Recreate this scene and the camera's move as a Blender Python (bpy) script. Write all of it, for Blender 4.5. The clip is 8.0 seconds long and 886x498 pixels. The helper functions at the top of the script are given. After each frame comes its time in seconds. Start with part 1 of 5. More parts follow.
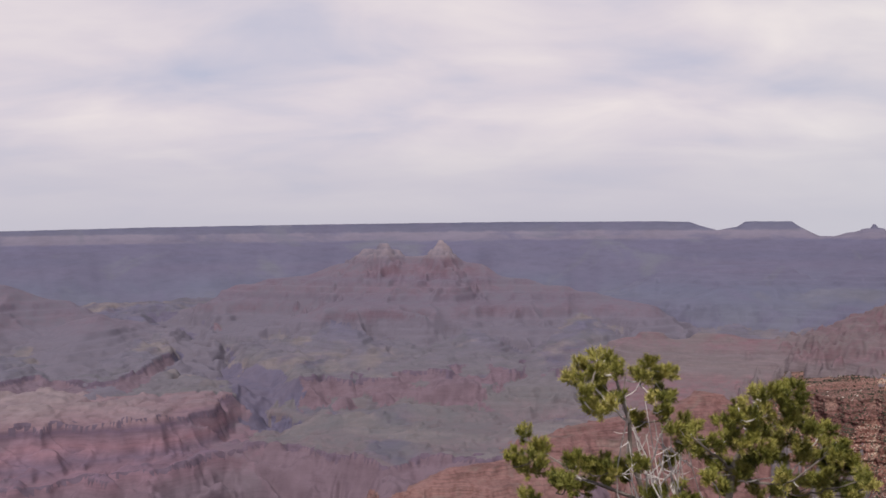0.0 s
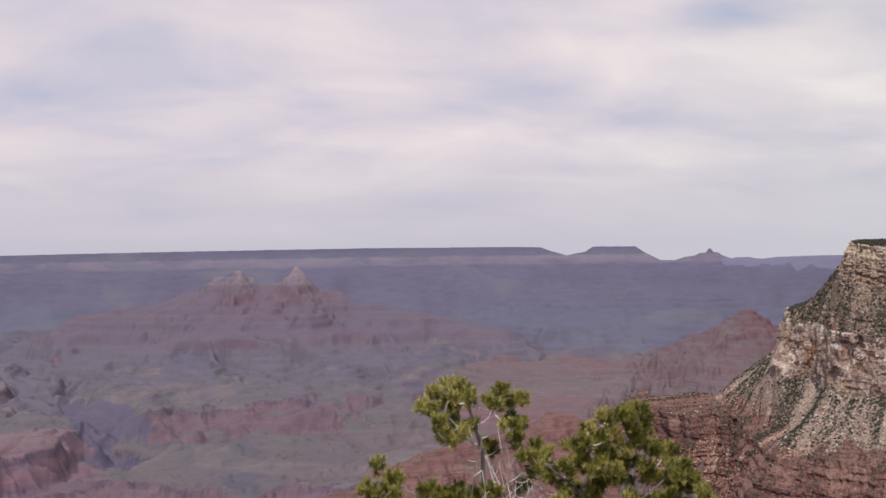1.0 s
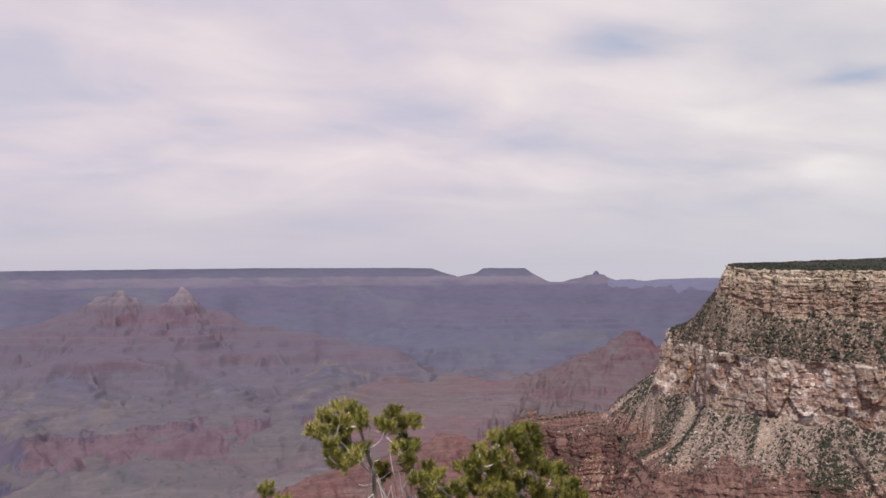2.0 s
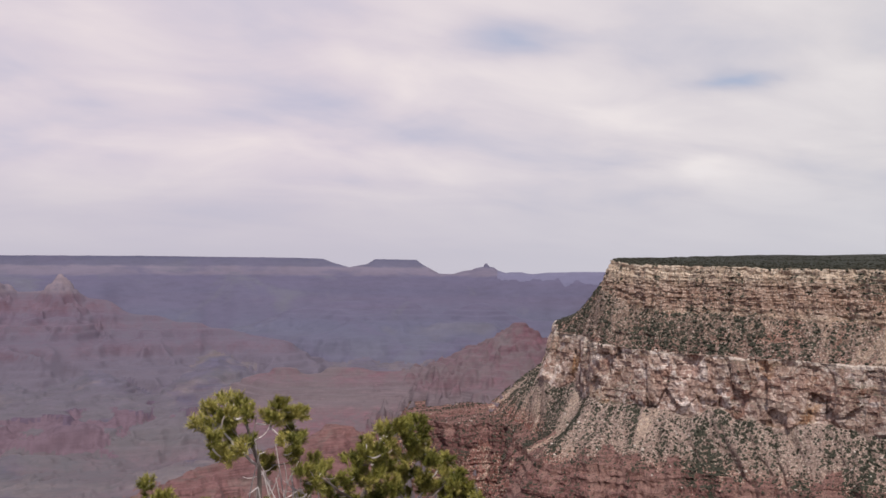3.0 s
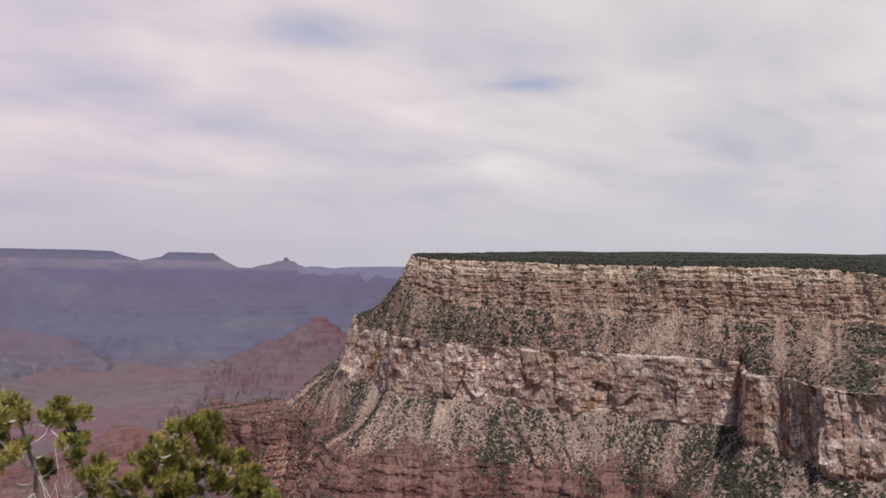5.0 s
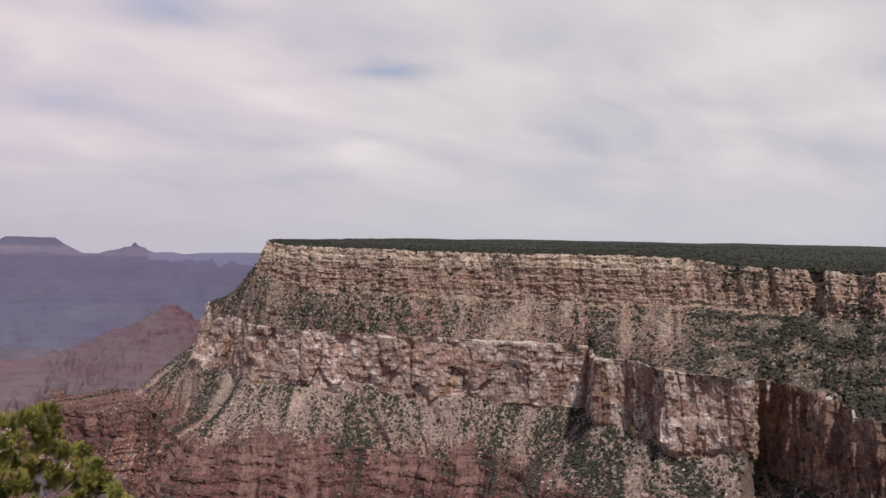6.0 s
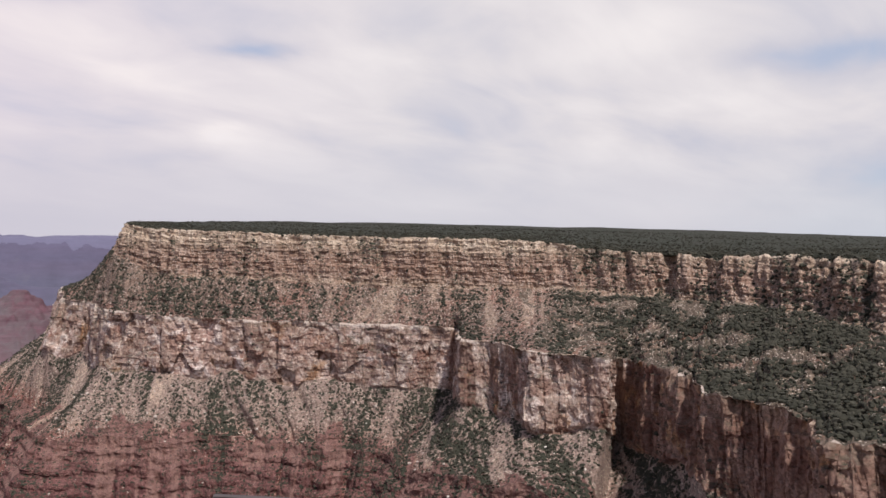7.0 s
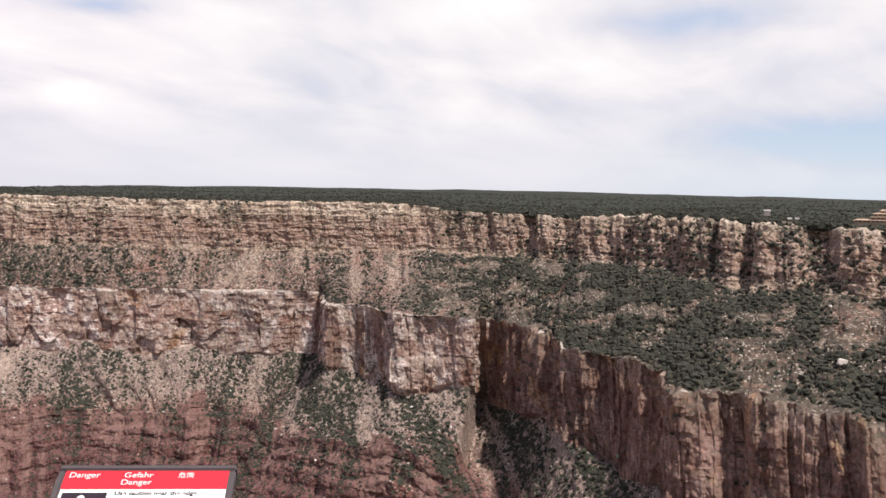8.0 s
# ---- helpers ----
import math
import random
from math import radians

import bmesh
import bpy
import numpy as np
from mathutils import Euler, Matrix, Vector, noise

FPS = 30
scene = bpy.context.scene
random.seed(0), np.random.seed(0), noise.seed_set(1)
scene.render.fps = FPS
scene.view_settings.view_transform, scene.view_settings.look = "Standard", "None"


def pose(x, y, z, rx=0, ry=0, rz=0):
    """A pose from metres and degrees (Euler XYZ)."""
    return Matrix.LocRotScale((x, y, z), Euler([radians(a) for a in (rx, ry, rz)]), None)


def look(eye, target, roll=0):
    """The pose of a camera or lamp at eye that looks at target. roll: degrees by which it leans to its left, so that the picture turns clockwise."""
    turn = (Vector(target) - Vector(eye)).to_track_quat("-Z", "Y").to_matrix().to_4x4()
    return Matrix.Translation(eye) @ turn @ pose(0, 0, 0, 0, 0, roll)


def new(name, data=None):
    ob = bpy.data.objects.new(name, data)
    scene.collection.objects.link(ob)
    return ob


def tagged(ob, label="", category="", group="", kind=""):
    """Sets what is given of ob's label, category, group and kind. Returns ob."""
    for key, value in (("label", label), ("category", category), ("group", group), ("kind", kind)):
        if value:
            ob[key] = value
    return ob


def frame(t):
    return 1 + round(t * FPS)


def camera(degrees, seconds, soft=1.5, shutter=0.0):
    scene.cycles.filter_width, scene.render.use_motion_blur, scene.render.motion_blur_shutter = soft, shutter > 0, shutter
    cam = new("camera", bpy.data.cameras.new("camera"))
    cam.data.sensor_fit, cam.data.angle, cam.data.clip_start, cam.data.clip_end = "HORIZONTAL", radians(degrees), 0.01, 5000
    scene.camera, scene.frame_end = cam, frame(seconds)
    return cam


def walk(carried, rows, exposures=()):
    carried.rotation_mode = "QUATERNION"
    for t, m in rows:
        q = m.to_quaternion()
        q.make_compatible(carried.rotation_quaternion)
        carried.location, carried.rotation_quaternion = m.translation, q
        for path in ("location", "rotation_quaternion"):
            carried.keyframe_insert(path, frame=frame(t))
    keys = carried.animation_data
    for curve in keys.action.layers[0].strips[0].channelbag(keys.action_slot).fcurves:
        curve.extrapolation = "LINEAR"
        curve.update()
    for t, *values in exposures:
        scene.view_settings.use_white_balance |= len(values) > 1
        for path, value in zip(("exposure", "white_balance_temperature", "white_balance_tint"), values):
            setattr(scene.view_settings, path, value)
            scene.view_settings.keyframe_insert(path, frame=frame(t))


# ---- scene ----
cam = camera(51.37, 8.0, soft=1.58)
PATH = [
    (0.0, pose(-0.000, -0.000, 1.640, 88.400, 0.500, -0.000)),
    (0.5, pose(0.031, 0.035, 1.649, 89.095, 0.766, -5.796)),
    (1.0, pose(0.028, 0.054, 1.655, 89.936, 0.814, -8.934)),
    (1.5, pose(0.021, 0.076, 1.655, 90.777, 0.671, -12.102)),
    (1.7, pose(0.022, 0.076, 1.656, 91.035, 0.620, -13.600)),
    (2.8, pose(0.028, 0.073, 1.660, 90.735, -0.352, -20.840)),
    (3.0, pose(0.029, 0.073, 1.660, 90.620, -0.445, -22.401)),
    (3.5, pose(0.036, 0.067, 1.659, 90.602, -0.499, -26.760)),
    (4.0, pose(0.034, 0.077, 1.655, 90.678, -0.487, -29.748)),
    (4.2, pose(0.035, 0.077, 1.655, 90.646, -0.572, -30.690)),
    (5.3, pose(0.041, 0.076, 1.653, 90.330, -1.060, -36.880)),
    (5.5, pose(0.043, 0.075, 1.653, 90.260, -1.136, -38.617)),
    (6.0, pose(0.058, 0.059, 1.655, 89.762, -1.301, -43.576)),
    (6.5, pose(0.056, 0.057, 1.646, 89.260, -1.303, -47.638)),
    (7.0, pose(0.054, 0.055, 1.637, 88.919, -1.469, -51.809)),
    (7.5, pose(0.052, 0.054, 1.628, 88.174, -1.212, -57.153)),
    (8.0, pose(0.070, 0.041, 1.624, 86.786, -1.015, -60.261)),
]
walk(cam, PATH, exposures=[(0.0, 0.0, 6500, 9), (1.5, 0.0, 6500, 10), (3.0, -0.03, 6500, 12), (4.0, -0.06, 6500, 13), (6.0, -0.14, 6500, 14), (6.5, -0.04, 6500, 14), (7.0, 0.08, 6500, 13), (7.5, 0.2, 6500, 12), (8.0, 0.38, 6500, 11)])

# ---- light ----
SUN_AZ, SUN_EL = 198.0, 63.0          # degrees clockwise from the first view, and up
world = bpy.data.worlds.new("cloudy_sky")
scene.world = world
world.use_nodes = True


def node(tree, kind, inputs=(), **props):
    n = tree.nodes.new(kind)
    for key, value in props.items():
        setattr(n, key, value)
    for key, value in dict(inputs).items():
        if isinstance(value, bpy.types.NodeSocket):
            tree.links.new(value, n.inputs[key])
        else:
            n.inputs[key].default_value = value
    return n


def math_node(tree, op, a, b=0.0, c=None):
    ins = {0: a, 1: b}
    if c is not None:
        ins[2] = c
    return node(tree, "ShaderNodeMath", ins, operation=op).outputs[0]


def ramp(tree, fac, stops, mode="LINEAR"):
    n = node(tree, "ShaderNodeValToRGB", {0: fac})
    n.color_ramp.interpolation = mode
    while len(n.color_ramp.elements) < len(stops):
        n.color_ramp.elements.new(0.5)
    for e, (pos, col) in zip(n.color_ramp.elements, stops):
        e.position = pos
        e.color = (*col, 1) if len(col) == 3 else col
    return n.outputs[0]


def mix(tree, fac, a, b, mode="MIX"):
    n = node(tree, "ShaderNodeMix", data_type="RGBA", blend_type=mode)
    for sock, value in ((n.inputs[0], fac), (n.inputs[6], a), (n.inputs[7], b)):
        if isinstance(value, bpy.types.NodeSocket):
            tree.links.new(value, sock)
        else:
            sock.default_value = (*value, 1) if isinstance(value, tuple) and len(value) == 3 else value
    return n.outputs[2]


def make_sky():
    t = world.node_tree
    t.nodes.clear()
    out = node(t, "ShaderNodeOutputWorld")
    sky = node(t, "ShaderNodeTexSky", sky_type="NISHITA", sun_disc=False,
               sun_elevation=radians(SUN_EL), sun_rotation=radians(SUN_AZ), altitude=2100, dust_density=2.0)
    clear = mix(t, 1.0, sky.outputs[0], (0.105, 0.105, 0.105), "MULTIPLY")
    way = node(t, "ShaderNodeTexCoord").outputs["Generated"]
    parts = node(t, "ShaderNodeSeparateXYZ", {0: way})
    up = math_node(t, "MAXIMUM", math_node(t, "ADD", parts.outputs[2], 0.26), 0.02)
    flat = node(t, "ShaderNodeCombineXYZ", {0: math_node(t, "DIVIDE", parts.outputs[0], up),
                                            1: math_node(t, "DIVIDE", parts.outputs[1], up)}).outputs[0]
    turned = node(t, "ShaderNodeMapping", {0: flat, "Rotation": (0, 0, radians(28)), "Scale": (0.75, 1.1, 1)}).outputs[0]
    big = node(t, "ShaderNodeTexNoise", {"Vector": turned, "Scale": 0.9, "Detail": 5.0, "Roughness": 0.5, "Distortion": 0.6})
    fine = node(t, "ShaderNodeTexNoise", {"Vector": turned, "Scale": 2.8, "Detail": 6.0, "Roughness": 0.5, "Distortion": 0.5})
    cover = math_node(t, "ADD", math_node(t, "MULTIPLY", big.outputs[0], 0.60), math_node(t, "MULTIPLY", fine.outputs[0], 0.40))
    # bearing and height of the way, in degrees, a little blown about
    blow = node(t, "ShaderNodeSeparateXYZ", {0: node(t, "ShaderNodeTexNoise", {"Vector": turned, "Scale": 3.2, "Detail": 4.0}).outputs[1]})
    az = math_node(t, "MULTIPLY", math_node(t, "ARCTAN2", parts.outputs[0], parts.outputs[1]), 57.2958)
    el = math_node(t, "MULTIPLY", math_node(t, "ARCSINE", parts.outputs[2]), 57.2958)
    az = math_node(t, "ADD", az, math_node(t, "MULTIPLY", math_node(t, "SUBTRACT", blow.outputs[0], 0.5), 9.0))
    el = math_node(t, "ADD", el, math_node(t, "MULTIPLY", math_node(t, "SUBTRACT", blow.outputs[1], 0.5), 2.6))
    # thin places and bright banks in the layer: bearing, height, half width, half height, how much
    for a, e, w, h, much in ((26, 13.2, 4.5, 1.3, -0.26), (40.3, 10.4, 3.2, 0.6, -0.20), (13, 9.2, 5, 1.2, -0.09), (84, 3.6, 8, 1.6, -0.30), (76, 10.6, 6, 0.8, -0.13), (-14, 8.4, 6, 1.6, -0.10),
                             (20, 7.0, 4, 0.8, -0.06), (52, 12, 8, 1.2, -0.06), (37.4, 5.5, 2.6, 0.5, 0.13), (-16.5, 4.1, 3.5, 0.5, 0.12), (57, 9.0, 4, 0.7, -0.05), (66, 7.6, 9, 1.6, 0.06), (2, 13, 9, 2.2, 0.05), (-22, 12, 8, 3, 0.05), (64, 12.5, 9, 2.6, 0.10)):
        dx = math_node(t, "MULTIPLY", math_node(t, "SUBTRACT", az, a), 1.0 / w)
        dy = math_node(t, "MULTIPLY", math_node(t, "SUBTRACT", el, e), 1.0 / h)
        d2 = math_node(t, "ADD", math_node(t, "MULTIPLY", dx, dx), math_node(t, "MULTIPLY", dy, dy))
        cover = math_node(t, "ADD", cover, math_node(t, "MULTIPLY", math_node(t, "EXPONENT", math_node(t, "MULTIPLY", d2, -1.0)), much))
    warm = ramp(t, cover, [(0.22, (0.40, 0.46, 0.63)), (0.38, (0.58, 0.56, 0.67)), (0.48, (0.71, 0.642, 0.705)), (0.62, (0.85, 0.765, 0.768))])
    cool = ramp(t, cover, [(0.22, (0.40, 0.48, 0.63)), (0.38, (0.58, 0.58, 0.64)), (0.48, (0.71, 0.685, 0.70)), (0.62, (0.86, 0.825, 0.81)), (0.74, (0.95, 0.92, 0.90))])
    side = node(t, "ShaderNodeMapRange", {0: parts.outputs[0], 1: 0.25, 2: 0.75}).outputs[0]
    cloud = mix(t, side, warm, cool)
    thick = ramp(t, cover, [(0.16, (0.8, 0.8, 0.8)), (0.34, (0.99, 0.99, 0.99))])
    # the layer greys towards the horizon
    low = mix(t, side, (0.56, 0.535, 0.615), (0.60, 0.60, 0.65))
    low = mix(t, node(t, "ShaderNodeMapRange", {0: az, 1: 66.0, 2: 84.0}).outputs[0], low, (0.51, 0.57, 0.64))
    near_ground = ramp(t, parts.outputs[2], [(0.0, (0.95, 0.95, 0.95)), (0.03, (0.75, 0.75, 0.75)), (0.12, (0, 0, 0))], "EASE")
    cloud = mix(t, near_ground, cloud, low)
    # the layer breaks up overhead
    high = node(t, "ShaderNodeMapRange", {0: math_node(t, "ADD", parts.outputs[2], math_node(t, "MULTIPLY", math_node(t, "SUBTRACT", big.outputs[0], 0.5), 0.5)), 1: 0.34, 2: 0.62}).outputs[0]
    thick = mix(t, high, thick, (0.12, 0.12, 0.12))
    both = mix(t, thick, clear, cloud)
    bg = node(t, "ShaderNodeBackground", {0: both, 1: 1.0})
    t.links.new(bg.outputs[0], out.inputs[0])


make_sky()
sun = new("sun", bpy.data.lights.new("sun", "SUN"))
sun.data.energy, sun.data.angle, sun.data.color = 4.2, radians(2.0), (1.0, 0.93, 0.885)
_s = Vector((math.sin(radians(SUN_AZ)) * math.cos(radians(SUN_EL)), math.cos(radians(SUN_AZ)) * math.cos(radians(SUN_EL)), math.sin(radians(SUN_EL))))
sun.matrix_world = look(_s * 200, (0, 0, 0))

EYE = 1.64


# ---- numeric helpers ----
def hash2(i, j, seed):
    h = (i.astype(np.int64) * 374761393 + j.astype(np.int64) * 668265263 + seed * 974634777) & 0xFFFFFFFF
    h = ((h ^ (h >> 13)) * 1274126177) & 0xFFFFFFFF
    h = ((h ^ (h >> 16)) * 2246822519) & 0xFFFFFFFF
    return ((h ^ (h >> 15)) & 0xFFFFFF) / float(0xFFFFFF)


def vnoise(x, y, seed=0):
    """Value noise, 0 to 1."""
    x, y = np.broadcast_arrays(np.asarray(x, float), np.asarray(y, float))
    i, j = np.floor(x), np.floor(y)
    u, v = x - i, y - j
    u, v = u * u * u * (u * (u * 6 - 15) + 10), v * v * v * (v * (v * 6 - 15) + 10)
    a, b = hash2(i, j, seed), hash2(i + 1, j, seed)
    c, d = hash2(i, j + 1, seed), hash2(i + 1, j + 1, seed)
    return a + (b - a) * u + (c - a) * v + (a - b - c + d) * u * v


def fbm(x, y, octaves=4, seed=0, gain=0.5):
    """Layered noise, about -1 to 1."""
    total, amp, norm = 0.0, 1.0, 0.0
    for k in range(octaves):
        total = total + amp * (vnoise(x * 2 ** k + 17.3 * k, y * 2 ** k - 9.1 * k, seed + k) * 2 - 1)
        norm += amp
        amp *= gain
    return total / norm * 1.4


def ridged(x, y, octaves=4, seed=0):
    """Creased noise, 0 in the creases to 1 on the ribs."""
    total, amp, norm = 0.0, 1.0, 0.0
    for k in range(octaves):
        total = total + amp * np.abs(vnoise(x * 2 ** k + 5.7 * k, y * 2 ** k + 3.3 * k, seed + k) * 2 - 1)
        norm += amp
        amp *= 0.5
    return np.clip(total / norm * 1.5, 0, 1)


def blocks(x, y, seed=0):
    """Jointed rock: a plain level for each block, 0 to 1."""
    return hash2(np.floor(x), np.floor(y), seed)


def smooth(x, a, b):
    u = np.clip((x - a) / (b - a), 0, 1)
    return u * u * (3 - 2 * u)


def polar(az, dist):
    a = np.radians(np.asarray(az, float))
    return np.sin(a) * dist, np.cos(a) * dist


def glide(values, u):
    """Catmull-Rom through the rows of values at the stations u."""
    v = np.asarray(values, float)
    k = np.clip(np.floor(u).astype(int), 0, len(v) - 2)
    f = (u - k)[:, None]
    p0, p1, p2, p3 = v[np.maximum(k - 1, 0)], v[k], v[k + 1], v[np.minimum(k + 2, len(v) - 1)]
    m1, m2 = (p2 - p0) * 0.3, (p3 - p1) * 0.3
    return (2 * f**3 - 3 * f**2 + 1) * p1 + (f**3 - 2 * f**2 + f) * m1 + (3 * f**2 - 2 * f**3) * p2 + (f**3 - f**2) * m2


def sheet(name, X, Y, Z, materials, index=None, smooth_faces=False):
    """A grid of rows and columns as one mesh."""
    rows, cols = X.shape
    verts = np.stack([X, Y, Z], -1).reshape(-1, 3).astype(np.float32)
    g = np.arange(rows * cols).reshape(rows, cols)
    quads = np.stack([g[:-1, :-1], g[1:, :-1], g[1:, 1:], g[:-1, 1:]], -1).reshape(-1, 4)
    return raw_mesh(name, verts, quads, materials, index, smooth_faces)


def raw_mesh(name, verts, faces, materials, index=None, smooth_faces=False):
    me = bpy.data.meshes.new(name)
    n, k = faces.shape
    me.vertices.add(len(verts))
    me.vertices.foreach_set("co", np.ascontiguousarray(verts, dtype=np.float32).ravel())
    me.loops.add(n * k)
    me.loops.foreach_set("vertex_index", np.ascontiguousarray(faces, dtype=np.int32).ravel())
    me.polygons.add(n)
    me.polygons.foreach_set("loop_start", np.arange(0, n * k, k, dtype=np.int32))
    for m in materials:
        me.materials.append(m)
    if index is not None:
        me.polygons.foreach_set("material_index", np.ascontiguousarray(index, dtype=np.int32).ravel())
    me.polygons.foreach_set("use_smooth", np.full(n, smooth_faces))
    me.update(calc_edges=True)
    return new(name, me)


# ---- materials ----
def material(name, rough=0.9):
    m = bpy.data.materials.new(name)
    m.use_nodes = True
    t = m.node_tree
    b = t.nodes["Principled BSDF"]
    b.inputs["Roughness"].default_value = rough
    b.inputs["Specular IOR Level"].default_value = 0.2
    return m, t, b


def rock_material(name, bands, z0, z1, scrub=None, scrub_size=0.05, warp=6.0, grain=0.12, bump=1.0, streak=0.5, dirt=None, cover=(0.40, 0.62),
                  mottle=1.0, patches=(), chutes=None, facets=0.0, bed_scale=0.42, specks=None, run_much=None):
    """Bedded rock: colours by height, wandering a little, with grain, streaks, and scrub and soil where it lies flat."""
    m, t, b = material(name)
    geo = node(t, "ShaderNodeNewGeometry")
    pos = geo.outputs["Position"]
    xyz = node(t, "ShaderNodeSeparateXYZ", {0: pos})
    wander = node(t, "ShaderNodeTexNoise", {"Vector": pos, "Scale": 0.012, "Detail": 5.0, "Roughness": 0.6}).outputs[0]
    zz = math_node(t, "ADD", xyz.outputs[2], math_node(t, "MULTIPLY", math_node(t, "SUBTRACT", wander, 0.5), warp * 4))
    h = node(t, "ShaderNodeMapRange", {0: zz, 1: z0, 2: z1}).outputs[0]
    col = ramp(t, h, bands)
    for tone, size, lo, hi in patches:
        p = node(t, "ShaderNodeTexNoise", {"Vector": pos, "Scale": size, "Detail": 5.0, "Roughness": 0.6, "Distortion": 0.6}).outputs[0]
        col = mix(t, node(t, "ShaderNodeMapRange", {0: p, 1: lo, 2: hi}).outputs[0], col, tone)
    # thin beds
    beds_at = node(t, "ShaderNodeMapping", {0: pos, "Scale": (0.012, 0.012, bed_scale)}).outputs[0]
    beds = node(t, "ShaderNodeTexNoise", {"Vector": beds_at, "Scale": 1.0, "Detail": 6.0, "Roughness": 0.7}).outputs[0]
    col = mix(t, 1.0, col, ramp(t, beds, [(0.30, (1 - streak,) * 3), (0.52, (1, 1, 1)), (0.72, (1 + streak * 0.5,) * 3)]), "MULTIPLY")
    # the way along the wall and down it
    flow = None
    if chutes or facets:
        along = node(t, "ShaderNodeAttribute", attribute_name="along").outputs["Fac"]
        flow = node(t, "ShaderNodeCombineXYZ", {0: along, 1: xyz.outputs[2]}).outputs[0]
    if facets:
        cell_at = node(t, "ShaderNodeMapping", {0: flow, "Scale": (0.045, 0.042, 1)}).outputs[0]
        wob = node(t, "ShaderNodeTexNoise", {"Vector": cell_at, "Scale": 1.3, "Detail": 4.0}).outputs[1]
        cell_at = node(t, "ShaderNodeVectorMath", {0: cell_at, 1: node(t, "ShaderNodeVectorMath", {0: wob, 1: (1.4, 1.4, 0)}, operation="MULTIPLY").outputs[0]}, operation="ADD").outputs[0]
        cells = node(t, "ShaderNodeTexVoronoi", {"Vector": cell_at, "Scale": 1.0})
        tone = node(t, "ShaderNodeSeparateXYZ", {0: cells.outputs["Color"]}).outputs[0]
        col = mix(t, facets, col, mix(t, 1.0, col, ramp(t, tone, [(0.0, (0.62, 0.50, 0.43)), (0.4, (0.95, 0.86, 0.80)), (0.7, (1.08, 1.06, 1.04)), (1.0, (1.4, 1.44, 1.48))]), "MULTIPLY"))
    if facets:
        joints = node(t, "ShaderNodeTexVoronoi", {"Vector": cell_at, "Scale": 1.6}, feature="DISTANCE_TO_EDGE").outputs["Distance"]
        col = mix(t, node(t, "ShaderNodeMapRange", {0: joints, 1: 0.05, 2: 0.0, 4: 0.75}).outputs[0], col, mix(t, 1.0, col, (0.42, 0.36, 0.34), "MULTIPLY"))
    if chutes:
        bare = node(t, "ShaderNodeAttribute", attribute_name="growth").outputs["Fac"]
        sway = node(t, "ShaderNodeTexNoise", {"Vector": flow, "Scale": 0.006, "Detail": 3.0}).outputs[0]
        slant = math_node(t, "MULTIPLY", math_node(t, "MULTIPLY", math_node(t, "SUBTRACT", sway, 0.5), 5.0), xyz.outputs[2])
        lean = node(t, "ShaderNodeCombineXYZ", {0: math_node(t, "ADD", along, slant), 1: xyz.outputs[2]}).outputs[0]
        at = node(t, "ShaderNodeMapping", {0: lean, "Scale": (0.24, 0.014, 1)}).outputs[0]
        c = node(t, "ShaderNodeTexNoise", {"Vector": at, "Scale": 1.0, "Detail": 5.0, "Roughness": 0.6, "Distortion": 0.4}).outputs[0]
        c = math_node(t, "ADD", math_node(t, "MULTIPLY", bare, -1.0), math_node(t, "MULTIPLY", c, 0.8))
        col = mix(t, node(t, "ShaderNodeMapRange", {0: c, 1: 0.24, 2: 0.36, 4: 0.75}).outputs[0], col, chutes)
        at = node(t, "ShaderNodeMapping", {0: lean, "Scale": (0.55, 0.045, 1), "Location": (7, 3, 0)}).outputs[0]
        c = node(t, "ShaderNodeTexNoise", {"Vector": at, "Scale": 1.0, "Detail": 4.0, "Roughness": 0.6, "Distortion": 0.5}).outputs[0]
        col = mix(t, 1.0, col, ramp(t, c, [(0.34, (0.66, 0.63, 0.61)), (0.5, (0.95, 0.95, 0.95)), (0.64, (1.55, 1.5, 1.42))]), "MULTIPLY")
    # mottling, and stains running down
    mot = node(t, "ShaderNodeTexNoise", {"Vector": pos, "Scale": grain, "Detail": 8.0, "Roughness": 0.68}).outputs[0]
    g = mottle
    col = mix(t, 1.0, col, ramp(t, mot, [(0.30, (1 - 0.40 * g, 1 - 0.43 * g, 1 - 0.44 * g)), (0.5, (1.0, 1.0, 1.0)), (0.70, (1 + 0.34 * g, 1 + 0.33 * g, 1 + 0.31 * g))]), "MULTIPLY")
    run_at = node(t, "ShaderNodeMapping", {0: pos, "Scale": (0.09, 0.09, 0.010)}).outputs[0]
    run = node(t, "ShaderNodeTexNoise", {"Vector": run_at, "Scale": 1.0, "Detail": 5.0, "Roughness": 0.62}).outputs[0]
    g = mottle if run_much is None else run_much
    col = mix(t, 1.0, col, ramp(t, run, [(0.36, (1 - 0.28 * g, 1 - 0.38 * g, 1 - 0.42 * g)), (0.5, (1, 1, 1)), (0.66, (1 + 0.12 * g, 1 + 0.09 * g, 1 + 0.05 * g))]), "MULTIPLY")
    nz = node(t, "ShaderNodeSeparateXYZ", {0: geo.outputs["Normal"]}).outputs[2]
    if dirt:
        lie = node(t, "ShaderNodeMapRange", {0: nz, 1: 0.30, 2: 0.75}).outputs[0]
        patch = node(t, "ShaderNodeTexNoise", {"Vector": pos, "Scale": 0.03, "Detail": 4.0}).outputs[0]
        col = mix(t, math_node(t, "MULTIPLY", lie, math_node(t, "MULTIPLY", patch, 1.3)), col, dirt)
